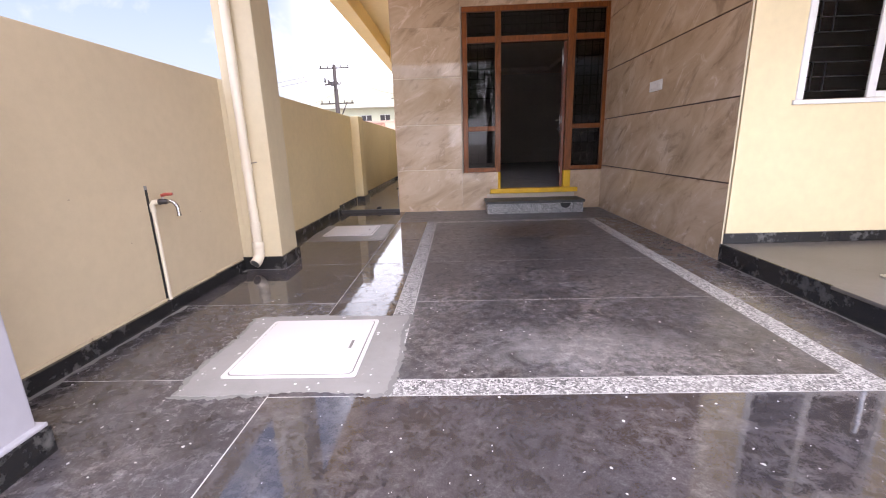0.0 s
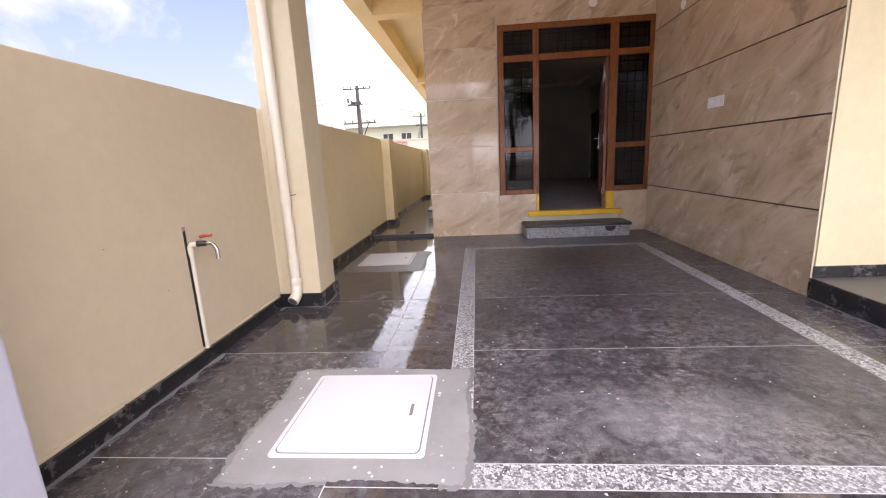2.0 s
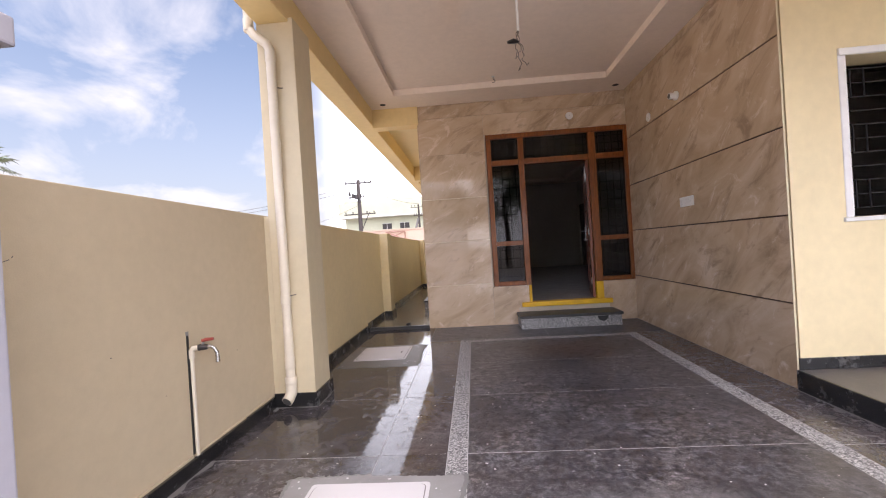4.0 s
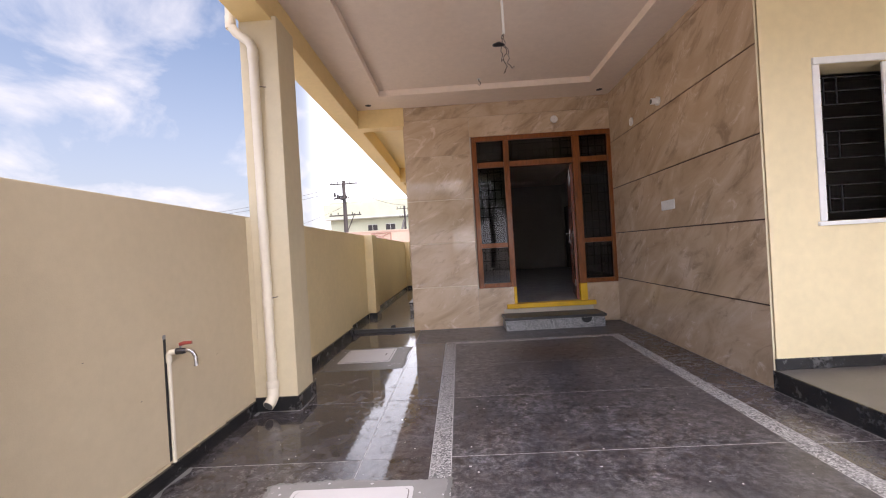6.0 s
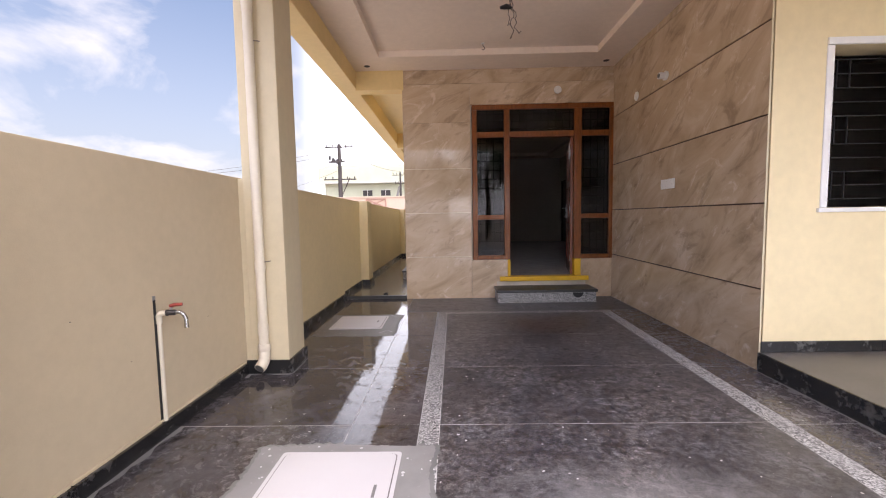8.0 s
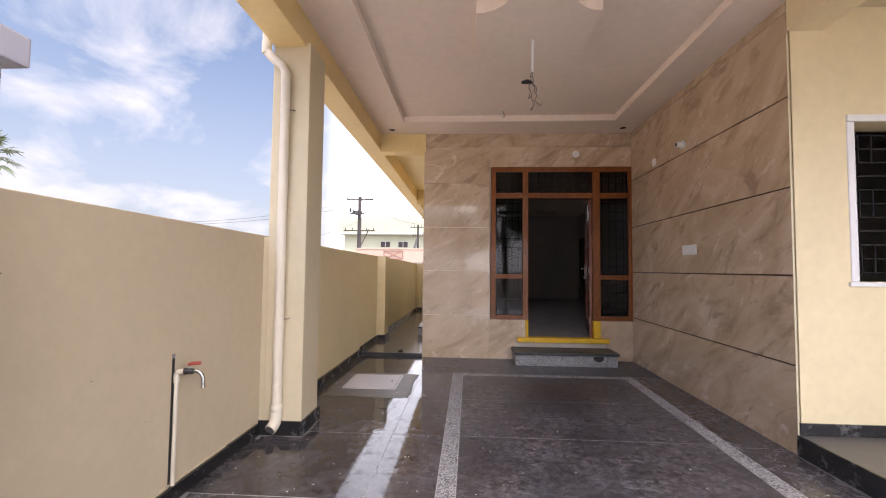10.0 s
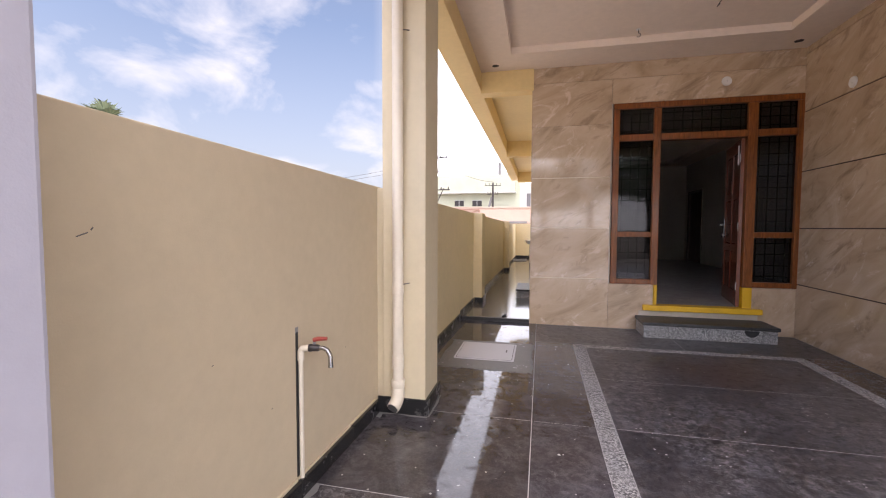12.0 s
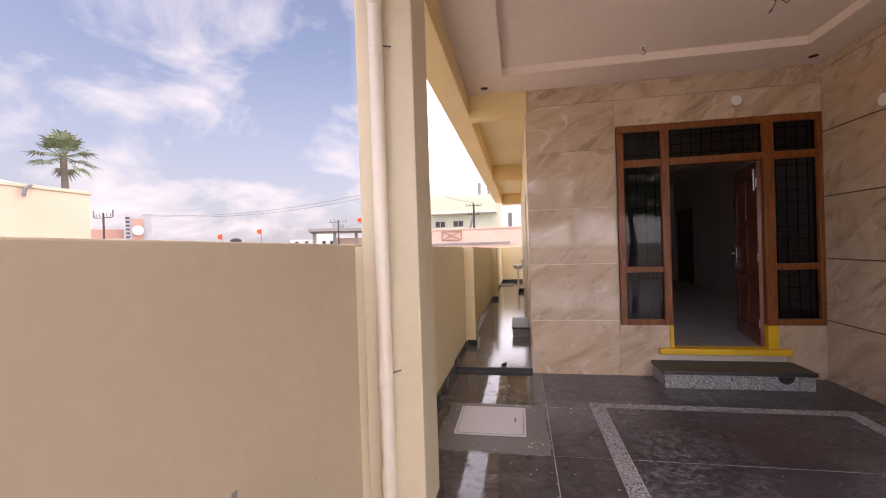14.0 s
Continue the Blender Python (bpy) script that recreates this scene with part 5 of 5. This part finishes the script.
def floor_row(left, right, ys, mat="floor", name="floor_slab", gap=0.0028, rock=0.0):
    for a, b in zip(ys, ys[1:]):
        a, b = a + gap, b - gap
        out = [(left(a) + gap, a), (right(a) - gap, a), (right(b) - gap, b), (left(b) + gap, b)]
        bm = prism(B(), out, -0.03, 0.0)
        if rock:
            rr = random.Random(int(100 * (a + left(a)) + 900))
            lift, sx, sy = rr.uniform(0.2, 0.5) * rock, rr.uniform(-1, 1) * rock * 0.5, rr.uniform(-1, 1) * rock * 0.5
            cx, cy = (out[0][0] + out[1][0]) / 2, (a + b) / 2
            for v in bm.verts:
                if v.co.z > -0.01:
                    v.co.z += max(0.0, lift + sx * (v.co.x - cx) + sy * (v.co.y - cy))
        part(name, bm, M[mat], floor_ob)


E_WALL, E_JOINT = edge(-1.815, 0.0122), edge(-0.712, 0.006)
E_B0, E_B1, E_B2, E_B3 = edge(-0.292, 0.005), edge(-0.176, 0.008), edge(1.800, 0.018), edge(1.925, 0.016)
E_SIDE = edge(2.334, 0.0087)
floor_row(E_WALL, E_JOINT, [-1.15, -0.2, 0.75, 1.70, 2.65], "floor_passage")
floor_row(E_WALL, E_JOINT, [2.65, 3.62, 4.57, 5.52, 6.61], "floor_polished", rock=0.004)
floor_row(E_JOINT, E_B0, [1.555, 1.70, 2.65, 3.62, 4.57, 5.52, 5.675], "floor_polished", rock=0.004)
floor_row(E_JOINT, E_SIDE, [-1.15, -0.2, 0.75, 1.555], "floor_front")
floor_row(E_B1, E_B2, [1.68, 2.65, 3.63, 4.58, 5.565])
floor_row(E_B3, E_SIDE, [1.555, 2.62, 3.58, 4.55, 5.675], "floor_side")
floor_row(E_JOINT, edge(0.9, 0), [5.675, 6.6])
floor_row(edge(0.9, 0), E_SIDE, [5.675, 6.6])
floor_row(E_B0, E_B1, [1.556, 5.675], "chips", "chip_border", gap=0.001)
floor_row(E_B2, E_B3, [1.556, 5.675], "chips", "chip_border", gap=0.001)
floor_row(E_B1, E_B2, [1.556, 1.678], "chips", "chip_border", gap=0.001)
floor_row(E_B1, E_B2, [5.567, 5.675], "chips", "chip_border", gap=0.001)

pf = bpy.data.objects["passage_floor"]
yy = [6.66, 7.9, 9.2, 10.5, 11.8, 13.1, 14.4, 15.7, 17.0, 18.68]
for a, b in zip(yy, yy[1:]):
    piece("floor_slab", -1.755, -0.77, a + 0.003, b - 0.003, 0.03, 0.05, "floor_wet_sheen", pf, 0.0012)
